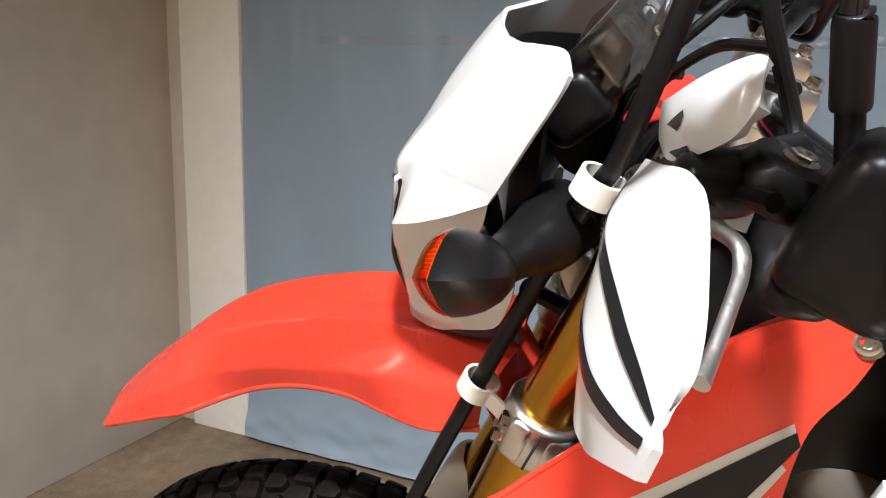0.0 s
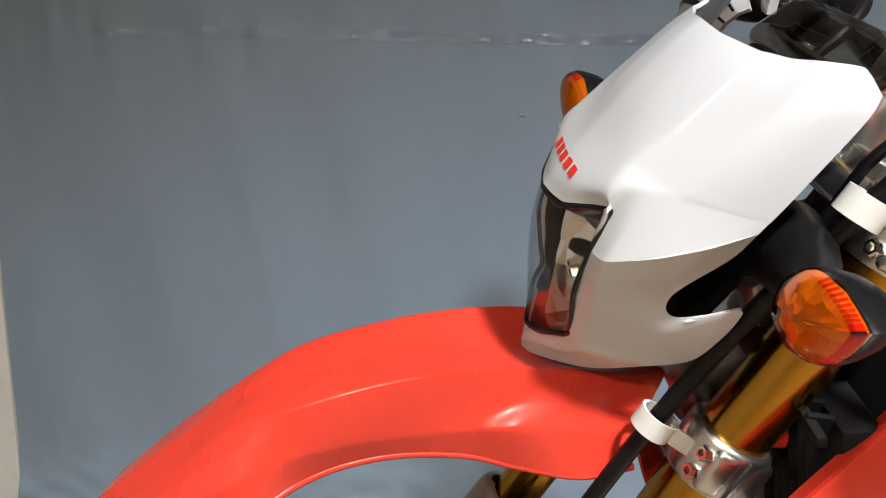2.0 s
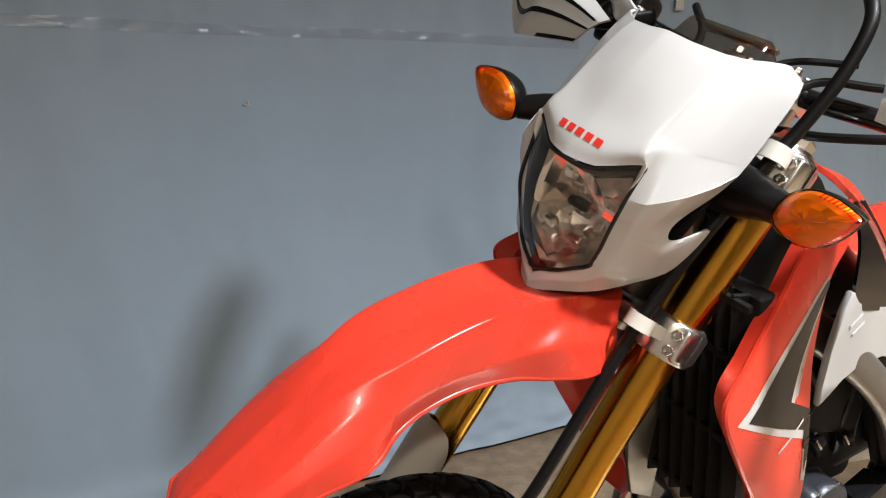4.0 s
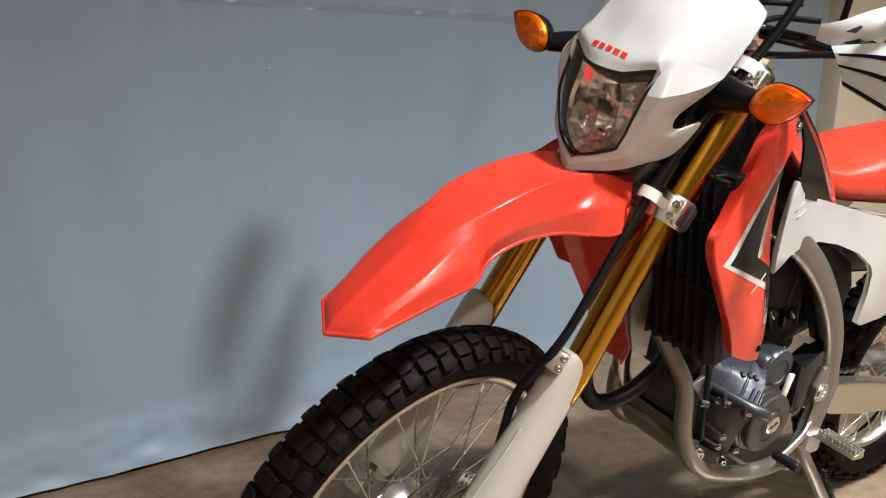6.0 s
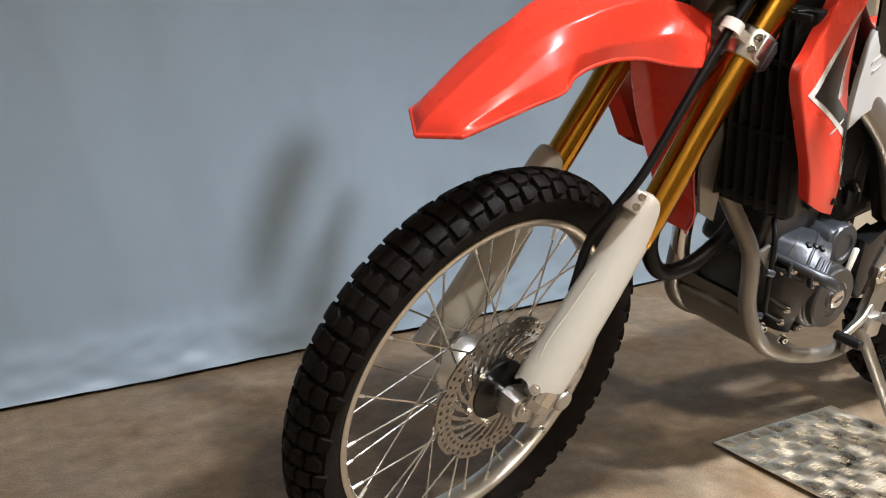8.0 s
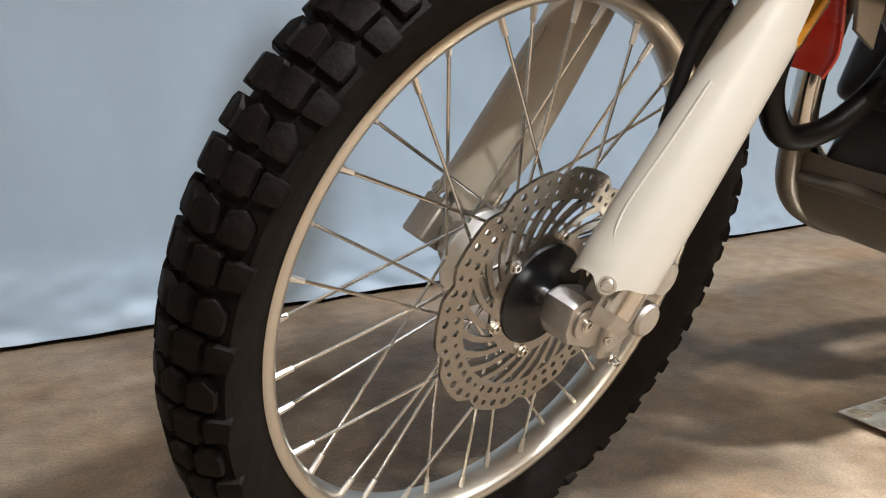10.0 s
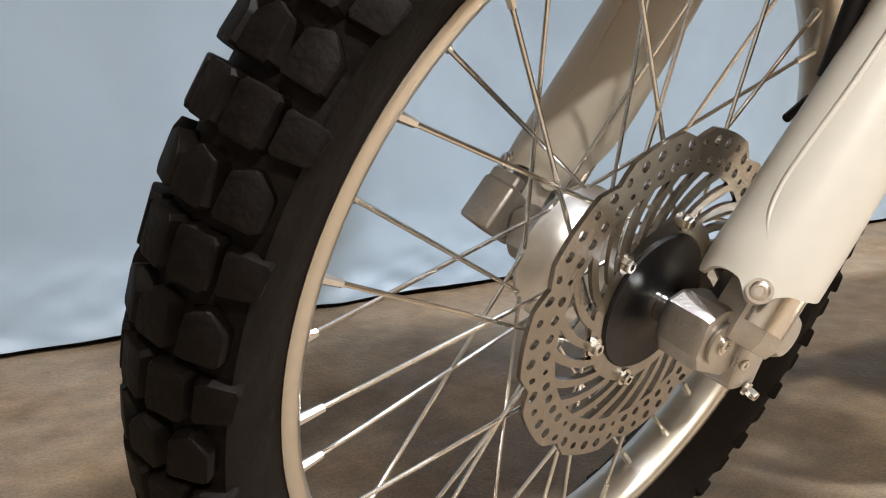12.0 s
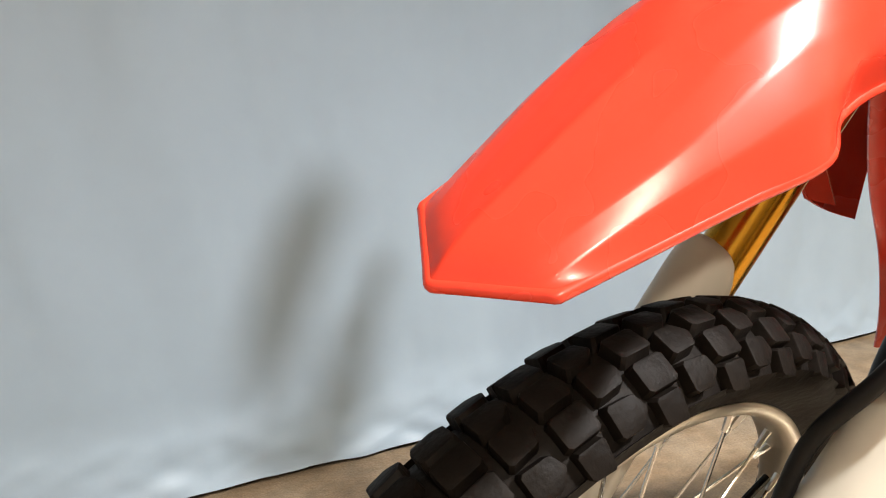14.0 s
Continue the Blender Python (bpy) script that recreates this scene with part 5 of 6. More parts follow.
def build_shrouds():
    for side, rows in both(SHROUD):
        g = surface(rows, 30, 60)[:, ::-1]
        panel = body("radiator_shroud", sheet(g, 0.004), RED, "glossy red radiator shroud with black graphic", smooth=50)
        # turned-in lip along the front edge
        edge = [np.array(r[0] if side == 1 else r[-1]) for r in rows]
        lip = [[tuple(p), tuple(p + np.array([-0.016, -0.030 * side, 0.0]))] for p in edge]
        if side == -1:
            lip = [l[::-1] for l in lip]
        body("shroud_lip", sheet(surface(lip, 4, 50), 0.003), RED, "", panel)
        tree = tree_of(g)
        way = (0, -side, 0)

        def film(name, quad, mat, lift):
            body(name, decal(tree, [(x, 0.25 * side, z) for x, z in quad], lift, 0.1, way, 10), mat, "", panel)
        film("graphic_edge", [(-0.514, 0.612), (-0.520, 0.590), (-0.446, 0.472), (-0.326, 0.492)], INK_GREY, 0.0006)
        film("graphic_edge", [(-0.326, 0.492), (-0.446, 0.478), (-0.508, 0.445), (-0.492, 0.420)], INK_GREY, 0.0006)
        film("graphic_edge", [(-0.484, 0.445), (-0.508, 0.450), (-0.508, 0.360), (-0.496, 0.365)], INK_GREY, 0.0007)
        film("graphic", [(-0.516, 0.606), (-0.519, 0.596), (-0.438, 0.484), (-0.345, 0.491)], PRINT_AND_SLOT_BLACK, 0.0013)
        film("graphic", [(-0.345, 0.491), (-0.438, 0.484), (-0.500, 0.454), (-0.486, 0.434)], PRINT_AND_SLOT_BLACK, 0.0013)
        film("graphic", [(-0.488, 0.437), (-0.503, 0.452), (-0.503, 0.395), (-0.498, 0.375)], PRINT_AND_SLOT_BLACK, 0.0015)
        film("graphic_edge", [(-0.452, 0.484), (-0.458, 0.484), (-0.500, 0.555), (-0.505, 0.560)], INK_GREY, 0.0012)
        film("script_bar", [(-0.415, 0.436), (-0.478, 0.452), (-0.478, 0.448), (-0.415, 0.432)], INK_GREY, 0.0018)
        body("shroud_screw", bolt((-0.503, 0.202 * side, 0.318), (0, side, 0), 0.0045, 0.004, False), BLACK, "", panel)
        body("shroud_screw", bolt((-0.549, 0.135 * side, 0.669), (0.1, side, 0.3), 0.0085, 0.005, False), STEEL, "", panel)


def panel_depth(x, z):
    return float(np.interp(-x, [0.56, 0.66, 0.75, 0.83, 0.90, 1.10, 1.35], [0.150, 0.126, 0.114, 0.128, 0.142, 0.140, 0.120]))


def build_side_panels():
    outline = [(-0.560, 0.560), (-0.568, 0.580), (-0.580, 0.578), (-0.600, 0.556), (-0.640, 0.545), (-0.720, 0.527), (-0.810, 0.505), (-0.900, 0.490), (-1.000, 0.478), (-1.100, 0.472), (-1.250, 0.490), (-1.340, 0.520),
               (-1.300, 0.420), (-1.200, 0.340), (-1.100, 0.286), (-1.000, 0.262), (-0.930, 0.258), (-0.908, 0.268), (-0.918, 0.330), (-0.912, 0.375), (-0.895, 0.396), (-0.850, 0.420), (-0.790, 0.442), (-0.730, 0.452),
               (-0.670, 0.452), (-0.630, 0.440), (-0.600, 0.425), (-0.575, 0.418), (-0.566, 0.450), (-0.560, 0.500)]
    for side in (1, -1):
        p = body("side_panel", plate(outline, lambda x, z: side * panel_depth(x, z), 0.010, 0.003), WHITE, "white plastic side panel", smooth=40)
        for x0, z0 in ((-0.592, 0.530), (-0.607, 0.515)):
            body("script_bar", plate([(x0, z0), (x0 - 0.030, z0 + 0.010), (x0 - 0.032, z0 + 0.006), (x0 - 0.002, z0 - 0.004)], lambda x, z: side * (panel_depth(x, z) + 0.0065), 0.0012, 0), INK_GREY, "", p)
        body("air_box", plate([(-0.70, 0.440), (-0.80, 0.432), (-0.90, 0.385), (-0.93, 0.330), (-0.915, 0.240), (-0.90, 0.20), (-0.86, 0.22), (-0.80, 0.33), (-0.72, 0.41)], 0.098 * side, 0.02, 0.006), BLACK, "black air box cover")


def build_tank_and_seat():
    def ring(x, hw, top, bottom, e=0.55):
        out = []
        for a in np.linspace(0, 2 * math.pi, 28, endpoint=False):
            u, v = math.cos(a), math.sin(a)
            out.append((x, hw * math.copysign(abs(u) ** e, u), (top + bottom) / 2 + (top - bottom) / 2 * math.copysign(abs(v) ** e, v)))
        return out
    seat = loops([ring(-0.655, 0.055, 0.605, 0.585, 0.8), ring(-0.685, 0.075, 0.598, 0.550, 0.8), ring(-0.740, 0.092, 0.586, 0.528, 0.75), ring(-0.810, 0.104, 0.577, 0.505, 0.7), ring(-0.880, 0.109, 0.584, 0.493, 0.7),
                  ring(-1.020, 0.113, 0.608, 0.474, 0.75), ring(-1.150, 0.113, 0.622, 0.468, 0.75), ring(-1.320, 0.105, 0.636, 0.505, 0.7), ring(-1.500, 0.085, 0.648, 0.575, 0.7), ring(-1.560, 0.050, 0.640, 0.610, 0.7)])
    body("seat", seat, RED, "red vinyl motorcycle seat", smooth=50)
    tank = loops([ring(-0.375, 0.055, 0.655, 0.560), ring(-0.400, 0.095, 0.690, 0.500), ring(-0.47, 0.108, 0.712, 0.480), ring(-0.56, 0.100, 0.712, 0.490), ring(-0.62, 0.095, 0.645, 0.490), ring(-0.67, 0.092, 0.600, 0.490), ring(-0.72, 0.088, 0.575, 0.490), ring(-0.80, 0.070, 0.555, 0.500)])
    t = body("fuel_tank", tank, BLACK, "black fuel tank", smooth=50)
    body("tank_cap", lathe([(0.0, 0.712), (0.034, 0.712), (0.036, 0.722), (0.032, 0.732), (0.0, 0.734)], 32, 2, (-0.52, 0, 0)), BLACK, "black tank cap", t)
    for side in (1, -1):
        rows = [[(-0.500, 0.104 * side, 0.730), (-0.505, 0.130 * side, 0.722)], [(-0.560, 0.112 * side, 0.708), (-0.560, 0.139 * side, 0.684)], [(-0.620, 0.112 * side, 0.668), (-0.618, 0.139 * side, 0.638)],
                [(-0.680, 0.108 * side, 0.620), (-0.680, 0.133 * side, 0.582)], [(-0.750, 0.104 * side, 0.564), (-0.755, 0.124 * side, 0.510)]]
        if side == 1:
            rows = [r[::-1] for r in rows]
        body("tank_strip", sheet(surface(rows, 6, 40)[:, ::-1], 0.006), RED, "red tank edge strip", t)
        rows = [[(-0.545, 0.134 * side, 0.690), (-0.566, 0.130 * side, 0.690)], [(-0.570, 0.140 * side, 0.636), (-0.628, 0.128 * side, 0.640)], [(-0.575, 0.146 * side, 0.585), (-0.690, 0.122 * side, 0.584)], [(-0.600, 0.140 * side, 0.548), (-0.765, 0.112 * side, 0.512)]]
        body("tank_side", sheet(surface(rows, 14, 20), 0.004), GLOSS_BLACK, "glossy black tank side", t)
    body("caution_label", block((0.034, 0.046, 0.001), (-0.452, 0.060, 0.7165), 0, (0, -14, 0)), WHITE, "white caution label on the tank", t)


def build_frame():
    for side in (1, -1):
        body("frame_spar", tube([(-0.390, 0.045 * side, 0.600), (-0.560, 0.095 * side, 0.520), (-0.700, 0.124 * side, 0.432), (-0.804, 0.130 * side, 0.338), (-0.880, 0.130 * side, 0.227), (-0.907, 0.128 * side, 0.118), (-0.895, 0.124 * side, 0.020)],
                                [0.030, 0.028, 0.025, 0.0235, 0.0235, 0.025, 0.027], 20, 60, flat=0.55), FRAME, "silver steel frame spar")
        body("frame_cradle", tube([(-0.455, 0.022 * side, 0.300), (-0.490, 0.050 * side, 0.237), (-0.517, 0.078 * side, 0.174), (-0.530, 0.090 * side, 0.080), (-0.560, 0.100 * side, 0.020), (-0.620, 0.104 * side, -0.024), (-0.733, 0.106 * side, -0.060), (-0.850, 0.108 * side, -0.068), (-0.910, 0.112 * side, -0.020)],
                                  0.0160, 18, 80), FRAME, "silver tubular frame cradle")
        pl = body("pivot_plate", plate([(-0.865, 0.170), (-0.915, 0.180), (-0.940, 0.120), (-0.925, 0.020), (-0.880, -0.050), (-0.835, -0.060), (-0.830, -0.030), (-0.860, 0.020), (-0.870, 0.080), (-0.850, 0.130)], 0.132 * side, 0.014, 0.004), FRAME, "silver swingarm pivot plate")
        body("pivot_bolt", bolt((-0.876, 0.139 * side, 0.114), (0, side, 0), 0.016, 0.007, False), STEEL, "", pl)
        arm = body("swingarm", loops([[(x, (y + dy) * side, z + dz) for dy, dz in ((-0.012, -h), (0.012, -h), (0.016, -h + 0.006), (0.016, h - 0.006), (0.012, h), (-0.012, h))] for x, y, z, h in
                                      ((-0.90, 0.105, 0.085, 0.030), (-0.98, 0.112, 0.068, 0.040), (-1.10, 0.118, 0.045, 0.042), (-1.28, 0.122, 0.010, 0.034), (-1.42, 0.122, -0.016, 0.026), (-1.48, 0.122, -0.020, 0.022))]), RIM, "silver box-section swingarm")
    body("down_tube", tube([(-0.345, 0, 0.620), (-0.395, 0, 0.470), (-0.435, 0, 0.350), (-0.462, 0, 0.275)], [0.034, 0.034, 0.033, 0.030], 20, flat=0.8), FRAME, "silver frame down tube")
    body("down_tube_cover", plate([(-0.335, 0.520), (-0.385, 0.540), (-0.425, 0.400), (-0.440, 0.300), (-0.443, 0.230), (-0.400, 0.250), (-0.384, 0.300), (-0.362, 0.400)], 0.036, 0.006, 0.002), FRAME, "grey metal bracket on the down tube")
    rows = [[(-0.548, y, 0.078), (-0.566, y, 0.020), (-0.612, y, -0.026), (-0.690, y, -0.058), (-0.800, y, -0.078)] for y in np.linspace(0.094, -0.094, 5)]
    sp = body("skid_plate", sheet(surface(rows, 30, 20), 0.004), FRAME, "grey metal skid plate with holes")
    for y in (-0.055, 0.0, 0.055):
        body("skid_bolt", bolt((-0.590, y, -0.008), (0.75, 0, -0.6), 0.008, 0.004, False), STEEL, "", sp)
    body("cross_tube", tube([(-0.556, -0.10, 0.04), (-0.552, 0, 0.045), (-0.556, 0.10, 0.04)], 0.010, 14), FRAME, "frame cross tube")
    for z in (0.145, 0.060):
        body("cradle_clamp", tube([(-0.545, 0.098, z), (-0.560, 0.104, z - 0.003)], 0.007, 12), ENGINE_LIGHT, "small dark frame bolt")
    stand = body("side_stand", tube([(-0.850, 0.140, 0.000), (-0.870, 0.160, -0.040), (-0.985, 0.196, -0.200), (-1.060, 0.222, -0.310)], [0.014, 0.0125, 0.0115, 0.011], 16), FRAME, "silver side stand")
    body("stand_foot", block((0.060, 0.040, 0.010), (-1.066, 0.226, -0.318), 0.004, (10, 25, 0)), FRAME, "", stand)
    coil = [(-0.905 - 0.075 * f + 0.0055 * math.cos(2 * math.pi * 16 * f), 0.178 + 0.022 * f + 0.0055 * math.sin(2 * math.pi * 16 * f), -0.055 - 0.115 * f) for f in np.linspace(0, 1, 200)]
    body("stand_spring", tube(coil, 0.0016, 6, 400), BLACK, "black coil spring", stand)
    # foot peg and gear lever
    peg = bmesh.new()
    block((0.040, 0.085, 0.010), (-0.886, 0.202, 0.024), 0.003, (0, -8, 0), peg)
    for i in range(10):
        for dx in (-0.017, 0.0, 0.017):
            block((0.006, 0.007, 0.012), (-0.886 + dx * 0.85, 0.166 + i * 0.0082, 0.034 + dx * 0.14), 0.0012, bm=peg, seg=1)
    block((0.054, 0.026, 0.052), (-0.874, 0.148, 0.006), 0.008, bm=peg)
    body("foot_peg", peg, CAST, "serrated metal foot peg")
    lever = body("gear_lever", tube([(-0.880, 0.136, 0.040), (-0.840, 0.148, 0.024), (-0.790, 0.154, 0.006), (-0.764, 0.156, 0.002)], [0.009, 0.008, 0.008, 0.008], 12, flat=0.7), ALU, "silver gear lever")
    body("lever_rubber", tube([(-0.764, 0.146, 0.002), (-0.764, 0.148, 0.002), (-0.766, 0.192, 0.002), (-0.766, 0.194, 0.002)], [0.008, 0.0105, 0.0105, 0.008], 16), HOSE, "black rubber lever tip", lever)


def build_radiator():
    rad = body("radiator", block((0.030, 0.170, 0.330), (-0.430, 0.082, 0.440), 0.006, (0, 10, 0)), SOOT, "black radiator behind a slatted guard")
    for i in range(8):
        y = 0.008 + i * 0.0212
        bmx = block((0.020, 0.006, 0.318), (-0.406, y, 0.443), 0.0015, (0, 10, -28), seg=1)
        body("slat", bmx, SOOT, "", rad)
    for z in (0.30, 0.41, 0.52, 0.59):
        body("slat_rail", block((0.008, 0.166, 0.010), (-0.402 - (0.443 - z) * 0.176, 0.082, z), 0.002, (0, 10, 0)), SOOT, "", rad)
    body("radiator_hose", tube([(-0.420, -0.030, 0.300), (-0.375, -0.026, 0.230), (-0.362, -0.020, 0.170), (-0.392, -0.010, 0.122), (-0.448, 0.006, 0.132), (-0.500, 0.020, 0.180), (-0.535, 0.025, 0.235)], 0.0155, 18), HOSE, "thick black radiator hose")
    body("reservoir", block((0.050, 0.050, 0.075), (-0.405, -0.080, 0.560), 0.012, seg=3), BLACK, "black coolant tank")
    horn = body("horn", lathe([(0.0, 0.0), (0.040, 0.0), (0.043, 0.006), (0.040, 0.018), (0.020, 0.030), (0.0, 0.030)], 32, 0, (-0.375, 0.060, 0.632)), BLACK, "black round horn")
    body("stem_bracket", block((0.030, 0.026, 0.040), (-0.350, 0.078, 0.662), 0.004, (0, 20, 20)), CAST, "silver bracket beside the steering head")
    body("warning_cap", lathe([(0.0, 0.0), (0.012, 0.0), (0.012, 0.012), (0.008, 0.015), (0.0, 0.015)], 20, 0, (-0.372, 0.110, 0.560)), INK_RED, "small red cap")


def build_engine():
    eng = bmesh.new()
    block((0.180, 0.150, 0.150), (-0.715, 0, 0.075), 0.030, (0, 8, 0), eng, 3)
    block((0.150, 0.140, 0.170), (-0.640, 0, 0.220), 0.018, (0, -14, 0), eng, 3)
    case = body("crankcase", eng, ENGINE, "dark cast engine block", smooth=40)
    body("engine_front", block((0.080, 0.130, 0.130), (-0.612, 0, 0.105), 0.022, (0, -20, 0), seg=3), ENGINE, "dark front of the crankcase", case)
    body("gearbox_top", block((0.130, 0.140, 0.170), (-0.785, 0, 0.255), 0.020, (0, 6, 0), seg=3), SOOT, "black housing behind the cylinder", case)
    body("battery_cover", block((0.150, 0.180, 0.170), (-0.740, 0, 0.380), 0.018, (0, -12, 0), seg=3), SOOT, "black cover under the tank", case)
    cyl = bmesh.new()
    for i in range(7):
        block((0.150, 0.140 - 0.004 * i, 0.006), (-0.626 + 0.006 * i, 0, 0.262 + 0.017 * i), 0.002, (0, -14, 0), cyl)
    block((0.120, 0.110, 0.13), (-0.61, 0, 0.31), 0.01, (0, -14, 0), cyl)
    block((0.165, 0.150, 0.080), (-0.585, 0, 0.405), 0.020, (0, -14, 0), cyl, 3)
    body("cylinder", cyl, ENGINE, "finned dark cylinder", case)
    # big left cover: a rounded dish with a raised round boss
    cov = bmesh.new()
    rim = []
    for y, k in ((0.070, 1.0), (0.112, 1.0), (0.124, 0.965), (0.130, 0.90), (0.132, 0.80), (0.132, 0.30)):
        ring = []
        for t in np.linspace(0, 2 * math.pi, 40, endpoint=False):
            r = 0.076 + 0.006 * math.sin(2 * t)
            ring.append((-0.700 + k * r * math.cos(t), y, 0.088 + k * r * 0.95 * math.sin(t)))
        rim.append(ring)
    loops(rim, True, cov)
    lathe([(0.0, -0.01), (0.064, -0.01), (0.064, 0.004), (0.061, 0.007), (0.061, 0.019), (0.058, 0.0225), (0.036, 0.0245), (0.034, 0.0225), (0.026, 0.0225), (0.024, 0.0255), (0.0, 0.0255)], 48, 1, (-0.700, 0.129, 0.092), bm=cov)
    big = body("alternator_cover", cov, ENGINE, "dark grey round alternator cover", case, 40)
    cap = body("cover_cap", lathe([(0.0, 0.0), (0.0195, 0.0), (0.0195, 0.004), (0.017, 0.006), (0.0, 0.006)], 28, 1, (-0.700, 0.1545, 0.095)), STEEL, "silver inspection cap", case)
    # black bar laid on the cap for the shade in its uncut groove
    body("cap_slot_shade", block((0.022, 0.002, 0.003), (-0.700, 0.1610, 0.095), 0.0005, (0, 25, 0)), BLACK, "", cap)
    for t in (2.7, 3.5, 4.3, 5.1):
        r = 0.079
        x, z = -0.700 + r * math.cos(t), 0.088 + r * 0.95 * math.sin(t)
        boss = body("cover_boss", lathe([(0.0, 0.0), (0.009, 0.0), (0.009, 0.030), (0.007, 0.032), (0.0, 0.032)], 16, 1, (x, 0.086, z)), ENGINE_LIGHT, "", case)
        body("cover_bolt", bolt((x, 0.118, z), (0, 1, 0), 0.0045, 0.006), STEEL, "", boss)
    # cover round the alternator: a dark side that swells outwards, a light shelf above it and two ridges where they meet
    crest = [(-0.582, 0.066, 0.167), (-0.592, 0.100, 0.163), (-0.604, 0.134, 0.157), (-0.619, 0.162, 0.149)]
    below = [[(-0.586, 0.064, 0.152), (-0.596, 0.098, 0.147), (-0.608, 0.131, 0.140), (-0.624, 0.157, 0.131)],
             [(-0.588, 0.052, 0.105), (-0.596, 0.085, 0.100), (-0.608, 0.116, 0.094), (-0.632, 0.138, 0.088)],
             [(-0.600, 0.048, 0.060), (-0.604, 0.078, 0.055), (-0.616, 0.105, 0.050), (-0.640, 0.124, 0.044)],
             [(-0.640, 0.040, 0.010), (-0.640, 0.065, 0.006), (-0.648, 0.088, 0.004), (-0.664, 0.105, 0.004)]]
    wall = body("side_cover", sheet(surface([crest] + below, 24, 30)[:, ::-1], 0.006), ENGINE, "dark swelling engine side cover", case, 40)
    above = [crest, [(-0.592, 0.068, 0.182), (-0.606, 0.098, 0.181), (-0.622, 0.128, 0.177), (-0.640, 0.152, 0.170)],
             [(-0.606, 0.070, 0.196), (-0.624, 0.094, 0.197), (-0.645, 0.118, 0.194), (-0.668, 0.138, 0.186)],
             [(-0.640, 0.050, 0.208), (-0.664, 0.070, 0.210), (-0.690, 0.090, 0.206), (-0.712, 0.105, 0.196)]]
    shelf = body("upper_cover", sheet(surface(above, 24, 24), 0.006), ENGINE_LIGHT, "grey upper engine cover", case, 40)
    body("cover_ridge", tube(crest + [(-0.634, 0.172, 0.142), (-0.650, 0.174, 0.130)], [0.006, 0.0075, 0.0095, 0.012, 0.0125, 0.008], 14, 40), ENGINE_LIGHT, "rounded ridge ending in a hook", case, 60)
    body("cover_ridge", tube([(x + 0.002, y + 0.004, z - 0.020) for x, y, z in crest[:3]], 0.0038, 10, 20), ENGINE_LIGHT, "", case, 60)
    for f in (0.0, 0.42, 0.8):
        k = min(2, int(f * 3))
        g = f * 3 - k
        p = [crest[k][i] + (crest[k + 1][i] - crest[k][i]) * g for i in range(3)]
        body("ridge_lug", block((0.010, 0.016, 0.030), (p[0] + 0.001, p[1] + 0.004, p[2] - 0.011), 0.003, (0, 10, -28)), ENGINE_LIGHT, "", shelf)
        body("ridge_bolt", bolt((p[0], p[1] + 0.012, p[2] - 0.012), (0.45, 1, 0), 0.0042, 0.006), STEEL, "", shelf)
    # seam across the shelf with its clips
    body("shelf_seam", tube([(-0.606, 0.134, 0.155), (-0.622, 0.128, 0.1755), (-0.645, 0.117, 0.1925), (-0.690, 0.090, 0.2045)], 0.0035, 8, 20), ENGINE_LIGHT, "", shelf, 60)
    body("shelf_seam", tube([(-0.592, 0.100, 0.162), (-0.606, 0.098, 0.180), (-0.624, 0.093, 0.1955), (-0.664, 0.069, 0.2085)], 0.0022, 8, 20), ENGINE, "", shelf, 60)
    for x, y, z in ((-0.632, 0.112, 0.192), (-0.642, 0.120, 0.192), (-0.650, 0.128, 0.190)):
        body("shelf_clip", block((0.008, 0.012, 0.010), (x, y, z), 0.002, (-30, 15, -25)), BLACK, "small black clip on the engine cover", shelf)
    for i in range(3):
        body("hook_fin", tube([(-0.612 - 0.006 * i, 0.150 + 0.006 * i, 0.158 - 0.002 * i), (-0.634 - 0.006 * i, 0.142 + 0.006 * i, 0.180 - 0.004 * i)], 0.0030, 8), ENGINE_LIGHT, "", shelf, 60)
    for p, q in (((-0.598, 0.086, 0.080), (-0.610, 0.120, 0.069)), ((-0.606, 0.080, 0.045), (-0.622, 0.108, 0.036))):
        body("cover_rib", tube([p, q], [0.0045, 0.0055], 10), ENGINE, "", wall, 60)
        body("rib_bolt", bolt(q, (0.5, 1, 0), 0.0048, 0.007), STEEL, "", wall)
    # starter with end cap, strap and stud
    st = bmesh.new()
    lathe([(0.0, -0.03), (0.042, -0.03), (0.042, 0.020), (0.046, 0.022), (0.046, 0.030), (0.043, 0.032), (0.043, 0.058), (0.046, 0.060), (0.046, 0.070), (0.042, 0.076), (0.026, 0.079), (0.024, 0.076), (0.0, 0.076)], 40, 1, (-0.738, 0.042, 0.180), bm=st)
    block((0.074, 0.016, 0.050), (-0.744, 0.076, 0.172), 0.008, (0, 10, 0), st, 3)
    lathe([(0.0, 0.02), (0.022, 0.02), (0.024, 0.028), (0.024, 0.080), (0.020, 0.088), (0.0, 0.089)], 28, 1, (-0.706, 0.028, 0.196), bm=st)
    body("starter_motor", st, ENGINE_LIGHT, "grey starter motor", case, 40)
    for x, z in ((-0.748, 0.222), (-0.716, 0.176), (-0.778, 0.180)):
        body("starter_bolt", bolt((x, 0.108, z), (0, 1, 0), 0.0045, 0.007), STEEL, "", case)
    body("breather_piece", block((0.015, 0.008, 0.052), (-0.742, 0.140, 0.160), 0.003, (0, -10, 0)), NYLON, "white plastic breather piece", case)
    body("sprocket_cover", plate([(-0.790, 0.190), (-0.850, 0.200), (-0.888, 0.215), (-0.870, 0.120), (-0.835, 0.060), (-0.800, 0.080)], 0.112, 0.040, 0.010), GLOSS_BLACK, "dark sprocket cover", case, 40)
